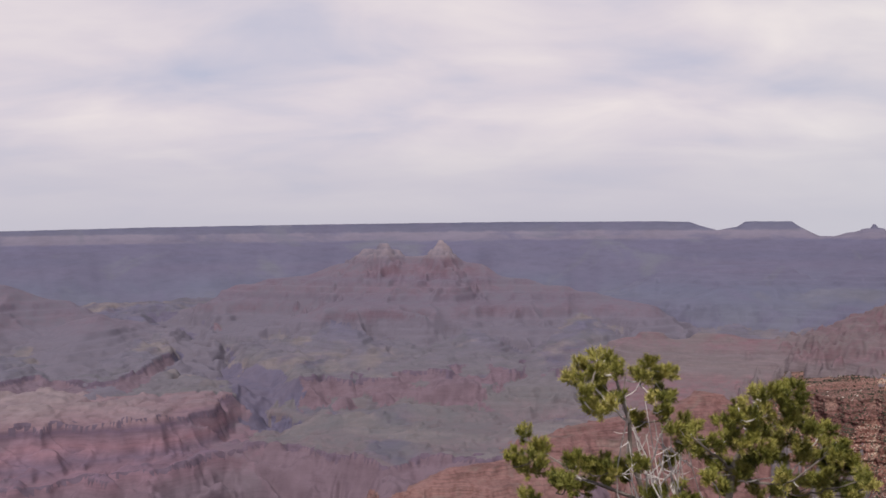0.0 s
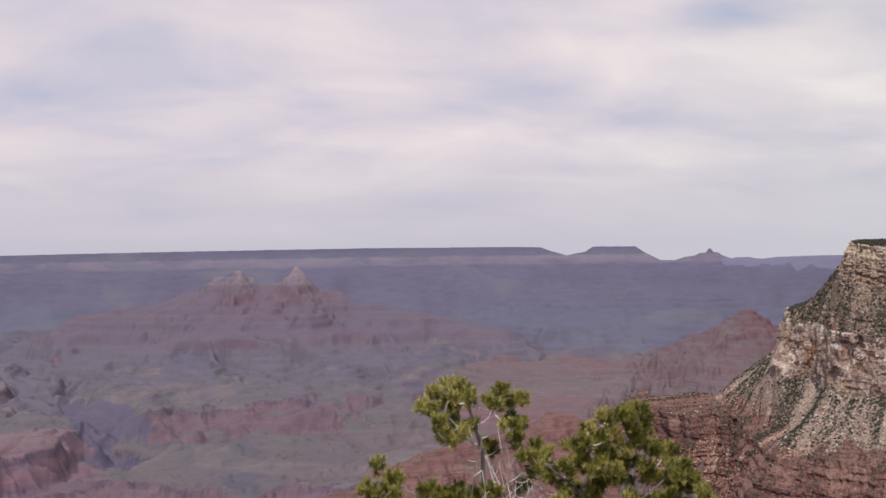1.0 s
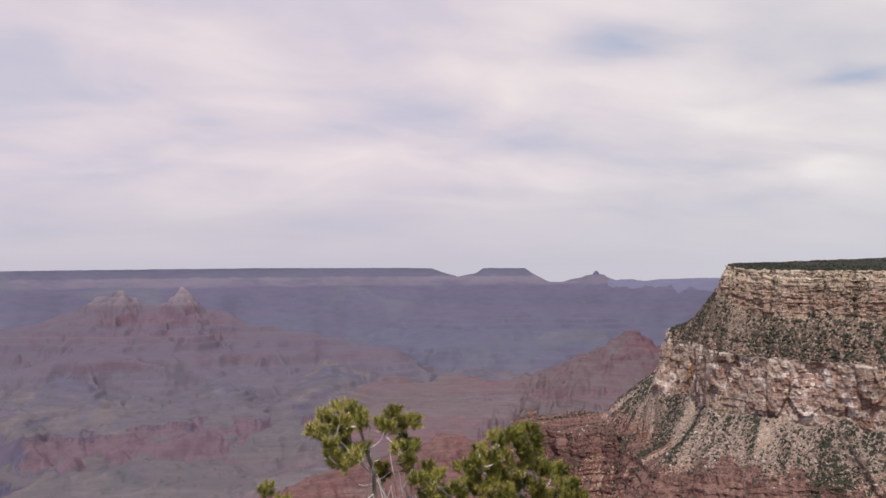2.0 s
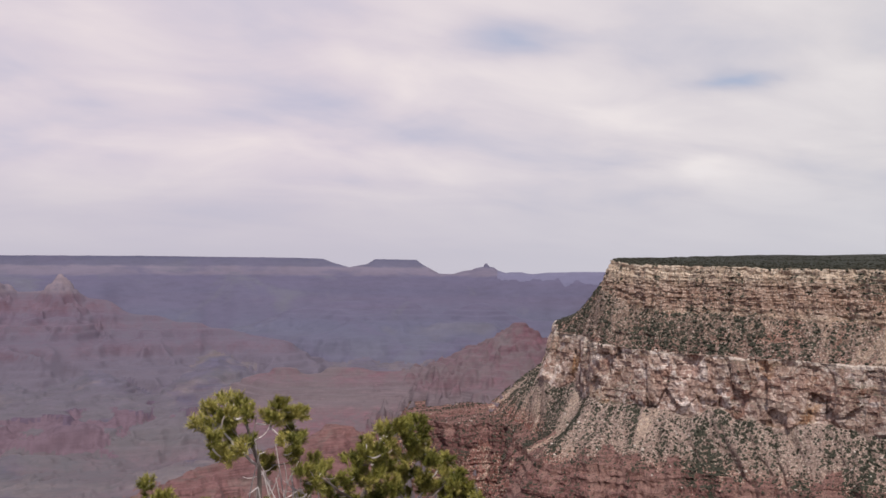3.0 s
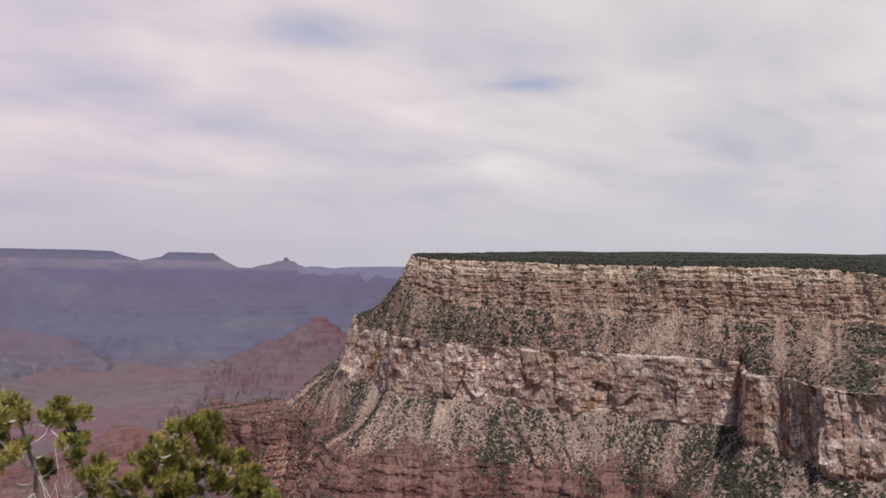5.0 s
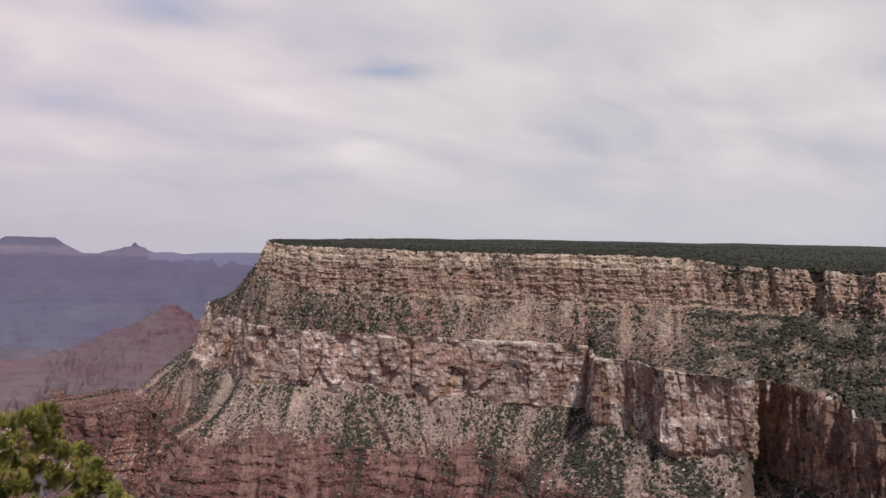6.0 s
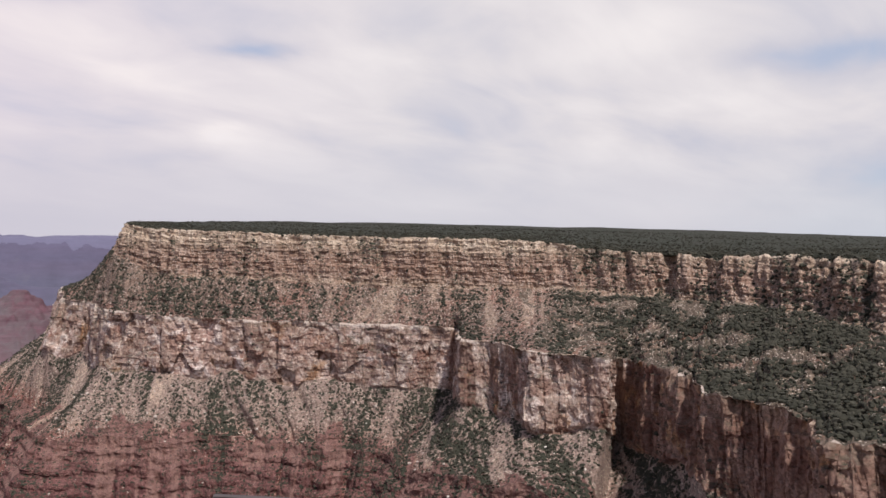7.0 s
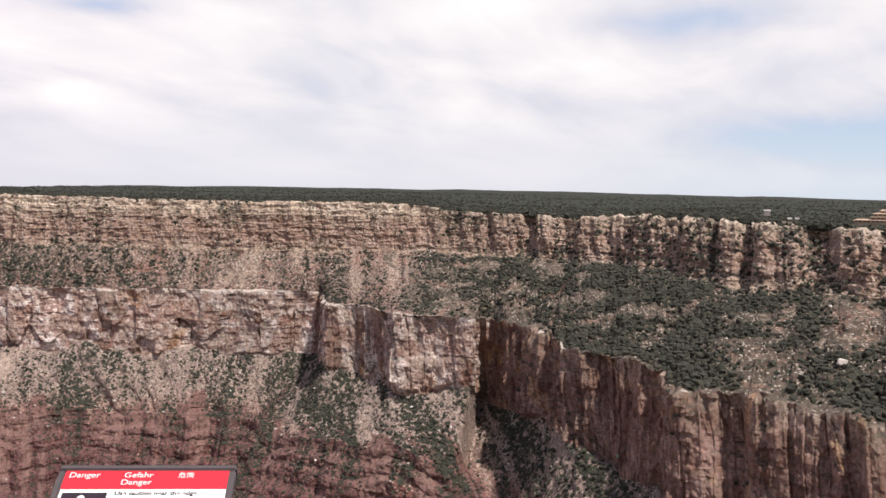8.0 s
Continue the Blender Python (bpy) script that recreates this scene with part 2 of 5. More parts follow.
    if specks:
        v = node(t, "ShaderNodeTexVoronoi", {"Vector": pos, "Scale": 0.30, "Randomness": 1.0})
        bright = node(t, "ShaderNodeSeparateXYZ", {0: v.outputs["Color"]}).outputs[0]
        stones = math_node(t, "MULTIPLY", math_node(t, "LESS_THAN", v.outputs["Distance"], 0.42), math_node(t, "GREATER_THAN", bright, 0.72))
        col = mix(t, math_node(t, "MULTIPLY", stones, 0.8), col, specks)
    if scrub:
        lie = node(t, "ShaderNodeMapRange", {0: nz, 1: 0.18, 2: 0.5}).outputs[0]
        spots = node(t, "ShaderNodeTexNoise", {"Vector": pos, "Scale": scrub_size, "Detail": 5.0, "Roughness": 0.75}).outputs[0]
        groves = node(t, "ShaderNodeTexNoise", {"Vector": pos, "Scale": scrub_size * 0.12, "Detail": 3.0}).outputs[0]
        s = math_node(t, "ADD", math_node(t, "MULTIPLY", spots, 0.6), math_node(t, "MULTIPLY", groves, 0.4))
        s = node(t, "ShaderNodeMapRange", {0: s, 1: cover[0], 2: cover[1]}).outputs[0]
        if specks:
            ragged = node(t, "ShaderNodeTexNoise", {"Vector": pos, "Scale": 0.35, "Detail": 3.0}).outputs[1]
            ragged = node(t, "ShaderNodeVectorMath", {0: pos, 1: node(t, "ShaderNodeVectorMath", {0: ragged, 1: (5, 5, 5)}, operation="MULTIPLY").outputs[0]}, operation="ADD").outputs[0]
            vs = node(t, "ShaderNodeTexVoronoi", {"Vector": ragged, "Scale": 0.16, "Randomness": 1.0})
            r = node(t, "ShaderNodeSeparateXYZ", {0: vs.outputs["Color"]}).outputs[1]
            grow = node(t, "ShaderNodeAttribute", attribute_name="growth").outputs["Fac"]
            edge = math_node(t, "ADD", math_node(t, "MULTIPLY", r, 0.34), math_node(t, "ADD", math_node(t, "MULTIPLY", grow, 0.50), math_node(t, "MULTIPLY", s, 0.10)))
            s = node(t, "ShaderNodeMapRange", {0: math_node(t, "SUBTRACT", edge, vs.outputs["Distance"]), 1: 0.0, 2: 0.04}).outputs[0]
        col = mix(t, math_node(t, "MULTIPLY", s, lie), col, scrub)
    t.links.new(col, b.inputs["Base Color"])
    if bump:
        rel = node(t, "ShaderNodeTexNoise", {"Vector": pos, "Scale": grain * 2.2, "Detail": 8.0, "Roughness": 0.7}).outputs[0]
        bm = node(t, "ShaderNodeBump", {"Height": rel, "Distance": 3.0 * bump, "Strength": 0.8})
        t.links.new(bm.outputs[0], b.inputs["Normal"])
    return m


CREAM, TAN, PINK, RED = (0.50, 0.42, 0.325), (0.315, 0.244, 0.184), (0.312, 0.224, 0.175), (0.116, 0.053, 0.051)
SCRUB, STONE = (0.042, 0.045, 0.031), (0.50, 0.43, 0.36)
LIMESTONE = rock_material("cream_limestone", [(0.0, TAN), (0.2, PINK), (0.35, (0.30, 0.21, 0.160)), (0.5, PINK), (0.72, TAN), (0.86, CREAM), (1.0, CREAM)], -110, -12,
                          scrub=SCRUB, streak=0.36, facets=0.4, grain=0.16, specks=STONE, run_much=0.7)
TALUS = rock_material("tan_scree", [(0.0, (0.178, 0.118, 0.098)), (0.4, (0.186, 0.134, 0.109)), (1.0, (0.212, 0.158, 0.126))], -185, -105, scrub=SCRUB, streak=0.15, mottle=1.3, grain=0.2, chutes=(0.30, 0.235, 0.182),
                      patches=[((0.24, 0.135, 0.105), 0.012, 0.5, 0.66)], specks=STONE, run_much=0.4)
SANDSTONE = rock_material("pale_sandstone", [(0.0, (0.35, 0.258, 0.218)), (0.35, (0.38, 0.29, 0.247)), (0.6, (0.355, 0.255, 0.215)), (0.9, (0.395, 0.30, 0.25)), (0.945, (0.40, 0.315, 0.262)), (0.958, (0.60, 0.53, 0.46)), (1.0, (0.62, 0.55, 0.48))], -305, -184,
                          scrub=SCRUB, streak=0.06, facets=0.65, grain=0.22, mottle=0.9, bump=0.5, patches=[((0.27, 0.16, 0.125), 0.014, 0.50, 0.64), ((0.56, 0.49, 0.44), 0.035, 0.50, 0.60), ((0.36, 0.225, 0.135), 0.01, 0.58, 0.68), ((0.62, 0.55, 0.48), 0.11, 0.57, 0.63)], warp=1.5, run_much=0.5)
SHALE = rock_material("scree_over_shale", [(0.0, (0.19, 0.092, 0.076)), (0.16, (0.225, 0.14, 0.115)), (0.35, (0.238, 0.177, 0.149)), (1.0, (0.264, 0.204, 0.174))], -405, -305,
                      scrub=SCRUB, streak=0.12, mottle=1.3, grain=0.2, chutes=(0.38, 0.302, 0.236), specks=(0.50, 0.43, 0.35), run_much=0.3)
REDBEDS = rock_material("red_beds", [(0.0, RED), (0.3, (0.150, 0.077, 0.071)), (0.6, RED), (0.8, (0.152, 0.078, 0.071)), (1.0, (0.165, 0.094, 0.082))], -620, -400,
                        scrub=SCRUB, streak=0.6, grain=0.18, specks=(0.235, 0.135, 0.112), bed_scale=0.42, chutes=(0.215, 0.135, 0.115), mottle=0.8)
# rust-brown sandstone, also darkened for the shade on faces turned from the sun
RUST_SHADED = rock_material("rust_and_shade_sandstone", [(0.0, (0.27, 0.178, 0.146)), (0.35, (0.295, 0.202, 0.167)), (0.6, (0.26, 0.170, 0.139)), (0.9, (0.31, 0.222, 0.178)), (0.945, (0.32, 0.245, 0.196)), (1.0, (0.37, 0.295, 0.235))], -305, -184,
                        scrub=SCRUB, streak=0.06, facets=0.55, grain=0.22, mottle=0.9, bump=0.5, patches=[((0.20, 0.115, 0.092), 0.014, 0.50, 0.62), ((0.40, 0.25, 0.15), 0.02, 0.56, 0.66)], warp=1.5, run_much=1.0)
SHELF = rock_material("olive_brown_slope", [(0.0, (0.124, 0.098, 0.074)), (0.5, (0.112, 0.088, 0.066)), (1.0, (0.135, 0.105, 0.080))], -190, -105, scrub=SCRUB, scrub_size=0.05, streak=0.3, mottle=1.2, grain=0.2, bed_scale=0.3,
                      patches=[((0.215, 0.132, 0.098), 0.02, 0.54, 0.64), ((0.30, 0.235, 0.175), 0.03, 0.60, 0.68)], specks=STONE, run_much=0.3, cover=(0.36, 0.6))
LEDGE = rock_material("pale_ledge", [(0.0, (0.46, 0.395, 0.335)), (1.0, (0.50, 0.43, 0.365))], -200, -170, streak=0.1, grain=0.2, mottle=0.8, run_much=0.2)
FOREST = rock_material("forest_floor", [(0.0, (0.036, 0.032, 0.025)), (1.0, (0.040, 0.035, 0.028))], -60, 60, scrub=(0.028, 0.032, 0.022), scrub_size=0.12, streak=0.0, cover=(0.3, 0.55))


RIM_GROUND = rock_material("dusty_rim_ground", [(0.0, (0.27, 0.21, 0.165)), (1.0, (0.30, 0.235, 0.185))], -20, 2, warp=0.2, grain=5.0, bump=0.02, streak=0.1, mottle=0.5, bed_scale=2.0, run_much=0.1,
                           patches=[((0.36, 0.30, 0.245), 0.9, 0.52, 0.66), ((0.20, 0.15, 0.12), 2.2, 0.56, 0.68)])


# ---- the near wall of the canyon ----
# stations along the wall. Each contour: bearing, distance, and the height or the angle at which it shows
RIM = [(38, 3700, 0.0), (34.8, 3300, 2), (33.6, 2850, 4), (33.1, 2480, 3), (33.0, 2290, 2), (32.95, 2170, 0), (34.7, 2085, -8), (40.6, 1985, -11), (47, 1950, -13), (50.4, 1925, -13), (52.4, 1908, -11),
       (52.9, 1905, -11), (53.2, 1902, -11), (55.3, 1895, -11), (56.9, 1890, -12), (57.6, 1888, -13), (60.4, 1865, -20), (62.3, 1850, -27), (62.9, 1845, -27), (64.5, 1822, -28), (66.3, 1790, -29), (67.7, 1765, -29), (69.3, 1725, -29), (71.4, 1660, -23), (74.05, 1560, -20), (74.9, 1520, -20), (77.4, 1420, -24), (81.7, 1330, -26), (86.3, 1280, -29), (95, 1180, -22), (106, 1080, -15)]
FOOT = [(37.6, 3660, -104), (34.2, 3270, -104), (32.9, 2820, -104), (32.25, 2440, -64), (32.25, 2250, -64), (32.4, 2130, -72), (34.7, 2045, -102), (40.6, 1945, -108), (47, 1908, -110), (50.4, 1885, -111), (52.4, 1868, -111),
        (52.9, 1865, -111), (53.2, 1862, -111), (55.3, 1855, -111), (56.9, 1848, -111), (57.6, 1846, -111), (60.4, 1820, -110), (62.3, 1800, -110), (62.9, 1795, -110), (64.5, 1768, -110), (66.3, 1735, -110), (67.7, 1700, -110), (69.3, 1655, -108), (71.4, 1585, -109), (74.05, 1470, -108), (74.9, 1430, -108), (77.4, 1330, -110), (81.7, 1245, -118), (86.3, 1200, -106), (95, 1110, -105), (106, 1010, -105)]
EDGE = [(36, 3700, -184), (31.5, 3300, -184), (29.5, 2850, -184), (29.5, 2340, -180), (30.8, 2240, -180), (32.1, 2030, -178), (34.6, 1965, -184), (40.6, 1870, -184), (47, 1820, -184), (50.4, 1795, -184), (52.4, 1780, -184),
        (52.9, 1770, -184), (53.2, 1590, -184), (55.1, 1575, -184), (57.1, 1470, -184), (57.4, 1447, -184), (60.4, 1425, -184), (62.2, 1414, -184), (62.8, 1520, -197), (64.5, 1430, -190), (66.3, 1345, -184), (67.7, 1200, -184), (69.3, 1143, -184), (71.4, 1102, -184), (74.05, 1041, -184), (74.9, 945, -184), (77.4, 935, -184), (81.7, 900, -184), (86.3, 861, -184), (95, 800, -184), (106, 740, -184)]
BASE = [(35.6, 3690, -300), (31.2, 3290, -300), (29.0, 2840, -300), (28.5, 2310, -300), (30.5, 2220, -300), (31.8, 2012, -301), (34.6, 1944, -297), (40.6, 1850, -298), (47, 1800, -303), (50.4, 1775, -303), (52.2, 1762, -304),
        (52.6, 1752, -304), (53.2, 1572, -298), (55.1, 1557, -300), (57.1, 1452, -303), (57.4, 1430, -305), (60.4, 1410, -300), (62.1, 1398, -293), (62.8, 1505, -324), (64.5, 1412, -316), (66.3, 1325, -312), (67.7, 1180, -292), (69.3, 1123, -302), (71.4, 1080, -314), (74.05, 1019, -330), (74.9, 925, -318), (77.4, 915, -318), (81.7, 880, -318), (86.3, 841, -318), (95, 780, -318), (106, 720, -318)]
BEDS = [(36, 4300, -400), (23, 3100, -420), (20.5, 2520, -416), (26.4, 2300, -410), (27.6, 2080, -408), (28.6, 1880, -400), (34.5, 1800, -398), (39.0, 1770, -397), (43.5, 1720, -400), (46.4, 1690, -400), (48.3, 1650, -400),
        (48.9, 1610, -400), (50.2, 1520, -400), (52.4, 1450, -385), (55.0, 1360, -368), (56.6, 1340, -365), (59.2, 1300, -374), (61.0, 1280, -390), (62.0, 1285, -405), (63.2, 1250, -420), (64.6, 1180, -420), (66.4, 1050, -425), (68.3, 980, -425), (70.4, 930, -425), (73.0, 860, -425), (74.2, 790, -425), (77.2, 770, -425), (81.4, 740, -425), (86, 700, -425), (95, 650, -425), (106, 600, -425)]
# buttresses of the limestone: bearing, half width, how far they stand out
PIERS = [(43.6, 0.55, 9), (44.6, 0.35, 6), (49.9, 1.3, 11), (47.7, 0.5, 6), (53.6, 0.9, 8), (57.2, 1.3, 9), (62.2, 0.7, 20), (64.2, 1.0, 22), (66.65, 0.5, 30), (69.7, 0.75, 30), (71.2, 0.5, 20), (72.9, 0.65, 30), (75.9, 0.7, 28), (77.6, 0.45, 18), (79.6, 0.85, 34), (81.2, 0.3, 14), (84.7, 1.2, 26)]
COVES = [(48.2, 0.3, 10), (42.6, 0.35, 6), (51.9, 0.35, 8), (60.9, 0.6, 12), (65.7, 0.45, 24), (68.2, 0.7, 26), (74.4, 0.6, 24), (78.4, 0.45, 18), (82.2, 0.9, 30)]


def near_wall(columns=1760):
    n = len(EDGE)
    tables = []
    for rows in (RIM, FOOT, EDGE, BASE, BEDS):
        p = np.array(rows, float)
        x, y = polar(p[:, 0], p[:, 1])
        tables += [x, y, p[:, 2]]
    table = np.stack(tables, 1)
    fine = np.linspace(0.6, n - 1.001, 9000)
    c = glide(table, fine)
    step = 0.0
    for k in (0, 6, 12):
        r = np.hypot(c[:, k], c[:, k + 1])
        turn = np.abs(np.diff(np.unwrap(np.arctan2(c[:, k], c[:, k + 1]))))
        step = step + turn + 0.22 * np.abs(np.diff(r)) / r[1:]
    run = np.concatenate([[0], np.cumsum(step)])
    c = glide(table, np.interp(np.linspace(0, run[-1], columns), run, fine))
    lines = [(c[:, 3 * k], c[:, 3 * k + 1], c[:, 3 * k + 2]) for k in range(5)]

    # the outward way in plan, smoothed, and turned halfway to the camera to keep outlines
    def outward(px, py, w):
        tx, ty = np.gradient(px), np.gradient(py)
        ker = np.hanning(w + 2)[1:-1]
        ker /= ker.sum()
        tx, ty = np.convolve(np.pad(tx, w // 2, mode="edge"), ker, "valid")[:columns], np.convolve(np.pad(ty, w // 2, mode="edge"), ker, "valid")[:columns]
        l = np.hypot(tx, ty) + 1e-9
        ox, oy = -ty / l, tx / l
        s = np.sign(np.median(ox * -px + oy * -py))
        ox, oy = ox * s, oy * s
        d = np.hypot(px, py)
        ox, oy = ox - 0.8 * px / d, oy - 0.8 * py / d
        l = np.hypot(ox, oy) + 1e-9
        return ox / l, oy / l
    ways = [outward(l[0], l[1], 61) for l in lines]
    arcs = [np.concatenate([[0], np.cumsum(np.hypot(np.diff(l[0]), np.diff(l[1])))]) for l in lines]
    arcs = [a - np.interp(40.6, np.degrees(np.arctan2(l[0], l[1])), a) for a, l in zip(arcs, lines)]
    bearing = np.degrees(np.arctan2(lines[2][0], lines[2][1]))
    rim_bearing = np.degrees(np.arctan2(lines[0][0], lines[0][1]))
    spur = 1 - smooth(np.degrees(np.arctan2(lines[4][0], lines[4][1])), 27.2, 28.6)
    a0 = arcs[0]
    rim, foot, edge, base, beds_l = lines
    levels = [(rim[0] - ways[0][0] * 14, rim[1] - ways[0][1] * 14, rim[2] + 2), rim,
              (foot[0], foot[1], foot[2] + 6 * fbm(arcs[1] / 70, 3.1, 3, 8)), (edge[0], edge[1], edge[2] + (2.0 + 5.0 * smooth(bearing, 62, 66)) * fbm(arcs[2] / 40, 9.1, 4, 8)),
              (base[0], base[1], base[2] + 12 * fbm(arcs[3] / 60, 5.1, 3, 9)), (beds_l[0], beds_l[1], beds_l[2] - 8 * spur + 12 * fbm(arcs[4] / 60, 7.1, 4, 10)),
              (beds_l[0] + ways[4][0] * (160 - 75 * spur), beds_l[1] + ways[4][1] * (160 - 75 * spur), np.full(columns, -575.0)),
              (beds_l[0] + ways[4][0] * (320 - 110 * spur), beds_l[1] + ways[4][1] * (320 - 110 * spur), np.full(columns, -760.0))]
    L_arc = [arcs[0], arcs[0], arcs[1], arcs[2], arcs[3], arcs[4], arcs[4], arcs[4]]
    L_way = [ways[0], ways[0], ways[1], ways[2], ways[3], ways[4], ways[4], ways[4]]
    counts = [3, 74, 50, 84, 66, 84, 10]
    # uneven beds: tall risers, short treads
    def stair(v, treads, share):
        h = [0.0] + list(np.cumsum([t[0] for t in treads]))
        d = [0.0] + list(np.cumsum([t[1] for t in treads]))
        return (1 - share) * v + share * np.interp(v * h[-1], h, d) / d[-1]
    LIME = [(2, 4), (9, 1), (2, 5), (6, 1), (2.5, 6), (12, 1.5), (2, 4), (8, 1), (2, 5), (14, 1.5), (2.5, 4), (7, 1), (3, 6)]
    RED_BEDS = [(14, 2), (5, 9), (10, 1.5), (5, 8), (17, 2), (7, 12), (9, 1.5), (5, 8), (14, 2), (8, 12), (12, 2), (6, 9), (16, 2), (9, 14), (20, 3)]
    ker = np.hanning(183)[1:-1]
    ker /= ker.sum()
    soft = [np.convolve(np.pad(q, 90, mode="edge"), ker, "valid") for q in edge[:2]]
    X, Y, Z, A, NX, NY, L, V = [], [], [], [], [], [], [], []
    for k, cnt in enumerate(counts):
        (x0, y0, z0), (x1, y1, z1) = levels[k], levels[k + 1]
        for q in range(cnt + (k == len(counts) - 1)):
            v = q / cnt
            w = np.full(columns, v)
            fz = np.full(columns, v)
            if k == 1:
                sag = v + 0.05 * fbm(a0 / 130, 0.3, 3, 14) * math.sin(math.pi * v)
                w = stair(np.clip(sag, 0, 1), LIME, 0.72)
            if k == 2:
                fz = np.full(columns, min(1.0, v / 0.965))
                fz = fz + 0.10 * np.sin(math.pi * fz) * (1 - smooth(bearing, 60, 67))
            if k == 4:
                fz = v + spur * (min(1.0, v * 2.1) * 0.93 + 0.07 * v - v)
                fz = fz + 0.08 * np.sin(math.pi * v) * (1 - spur)
            if k == 5:
                sag = v + 0.06 * fbm(arcs[4] / 120, 0.3, 3, 15) * math.sin(math.pi * v)
                w = stair(np.clip(sag, 0, 1), RED_BEDS, 0.9)
            if k == 2:
                far = smooth(v, 0.3, 1.0) * smooth(bearing, 36, 40) + 1 - smooth(bearing, 36, 40)
                x1, y1 = soft[0] + (edge[0] - soft[0]) * far, soft[1] + (edge[1] - soft[1]) * far
            X.append(x0 + (x1 - x0) * w), Y.append(y0 + (y1 - y0) * w), Z.append(z0 + (z1 - z0) * fz)
            A.append(L_arc[k] + (L_arc[k + 1] - L_arc[k]) * v * (1 - smooth(bearing, 44, 48) * (k == 2)))
            NX.append(L_way[k][0] + (L_way[k + 1][0] - L_way[k][0]) * v), NY.append(L_way[k][1] + (L_way[k + 1][1] - L_way[k][1]) * v)
            L.append(k), V.append(v)
    X, Y, Z, A, NX, NY = (np.array(q) for q in (X, Y, Z, A, NX, NY))
    L, V = np.array(L)[:, None], np.array(V)[:, None]
    pos = L + V

    def near(a, b, soft=0.12):
        return smooth(pos, a - soft, a + soft) * (1 - smooth(pos, b - soft, b + soft))
    lime, slope1, sand, slope2, beds = near(1.0, 2.0, 0.06), near(2, 3), near(3, 4, 0.03), near(4, 5), near(5, 6.3)
    off = np.zeros_like(X)
    right = smooth(rim_bearing, 58, 64)

    def bedded(thick, wide, seed):
        """Beds that stand out by different amounts along the wall."""
        zz = Z / thick + 0.25 * fbm(A / 140, Z / 400, 2, seed + 1)
        return vnoise(A / wide + 31.7 * hash2(np.floor(zz), np.floor(zz) * 0, seed), np.floor(zz) * 7.31, seed) - 0.5
    # limestone: buttresses and coves, beds, joints
    shape = np.zeros_like(X)
    wob = rim_bearing[None, :] + 0.22 * fbm(A / 26, Z / 55, 3, 13)
    for b, w, much in PIERS:
        shape += much * (1 - smooth(np.abs(wob - b), w * 0.6, w * 1.1))
    for b, w, much in COVES:
        shape -= much * (1 - smooth(np.abs(wob - b), w * 0.4, w * 1.2))
    shape *= 0.72 - 0.27 * right
    wide = 1 - (0.45 - 0.2 * right) * smooth(V, 0.3, 1.0)
    off += lime * (shape * wide + (13 + 8 * right) * fbm(A / 70, Z / 300, 4, 21) + 5 * fbm(A / 16, Z / 60, 3, 22)
                   + 4.6 * bedded(8.0, 24, 23) + 3.0 * bedded(3.2, 14, 24)
                   + 3.0 * (blocks(A / 7 + 0.6 * fbm(A / 30, Z / 30, 2, 5), Z / 16, 25) - 0.5) + 1.6 * fbm(A / 5, Z / 5, 2, 26))
    # the foot of the limestone stands forward in cones between the coves
    off += slope1 * ((14 + 14 * smooth(bearing, 58, 66)) * (ridged(A / 75 + 0.5 * pos, pos * 0.5, 4, 31) - 0.4) + 3.5 * fbm(X / 12, Y / 12, 3, 32) + 5.0 * bedded(7.0, 40, 35) * smooth(V, 0.25, 0.6) + 6 * right * bedded(9.0, 30, 36))
    lean = 0.45 * fbm(A / 260, pos * 0.25, 2, 36)
    gully = ridged(A / 105 + lean * (pos - 4) * 1.6, pos * 0.35, 4, 33) - 0.4
    gully = gully * (1 - 0.8 * smooth(bearing, 51.5, 53.5))
    off += slope2 * (44 * gully * smooth(pos, 3.9, 4.5) + 3.5 * fbm(X / 12, Y / 12, 3, 34) + 5 * bedded(9.0, 30, 38) * smooth(V, 0.5, 0.8))
    # sandstone: broad facets, tall joints, blocks that have fallen out, a few overhangs
    tall = smooth(bearing, 52.5, 54)
    tilt = A + 0.22 * (Z + 240) * np.sign(fbm(A / 130, 0.2, 1, 40))
    fall = blocks(tilt / 17 + 0.3 * fbm(A / 40, Z / 50, 2, 41), Z / 15 + 0.5 * fbm(A / 60, Z / 60, 2, 42), 43) - 0.5
    big = blocks(A / 40 + 0.35 * fbm(A / 80, Z / 150, 2, 44), Z / 70 + 0.8 * fbm(A / 60, Z / 200, 2, 45), 46) - 0.5
    flute = smooth(fbm(A / 42, Z / 300, 3, 49), -0.35, 0.35)
    off += sand * (15 * fbm(A / 95, Z / 500, 3, 42) + (15 - 8 * tall) * big + (6 - 1 * tall) * fall + (3.4 - 1.4 * tall) * bedded(8.0, 26, 47)
                   - 10 * smooth(ridged(A / 44, Z / 420, 2, 45), 0.10, 0.0) + 1.2 * fbm(A / 12, Z / 9, 3, 46)
                   + tall * (14 * (flute - 0.5) * smooth(bearing, 62, 63) + 9 * (ridged(A / 21, Z / 260, 2, 47) - 0.5) * smooth(bearing, 62, 63) + 7 * (blocks(A / 10 + 0.35 * fbm(A / 30, Z / 80, 2, 57), Z / 130 + 3 * blocks(A / 10, Z * 0, 58), 59) - 0.5)) + 1.6 * fbm(A / 5, Z / 6, 2, 48))
    # the face under the front buttress is smooth and stands forward at its foot
    front = smooth(bearing, 57.0, 57.4) * (1 - smooth(bearing, 61.8, 62.4))
    off += sand * front * 7 * smooth(V, 0.5, 0.62) * (1 - smooth(V, 0.9, 1.0))
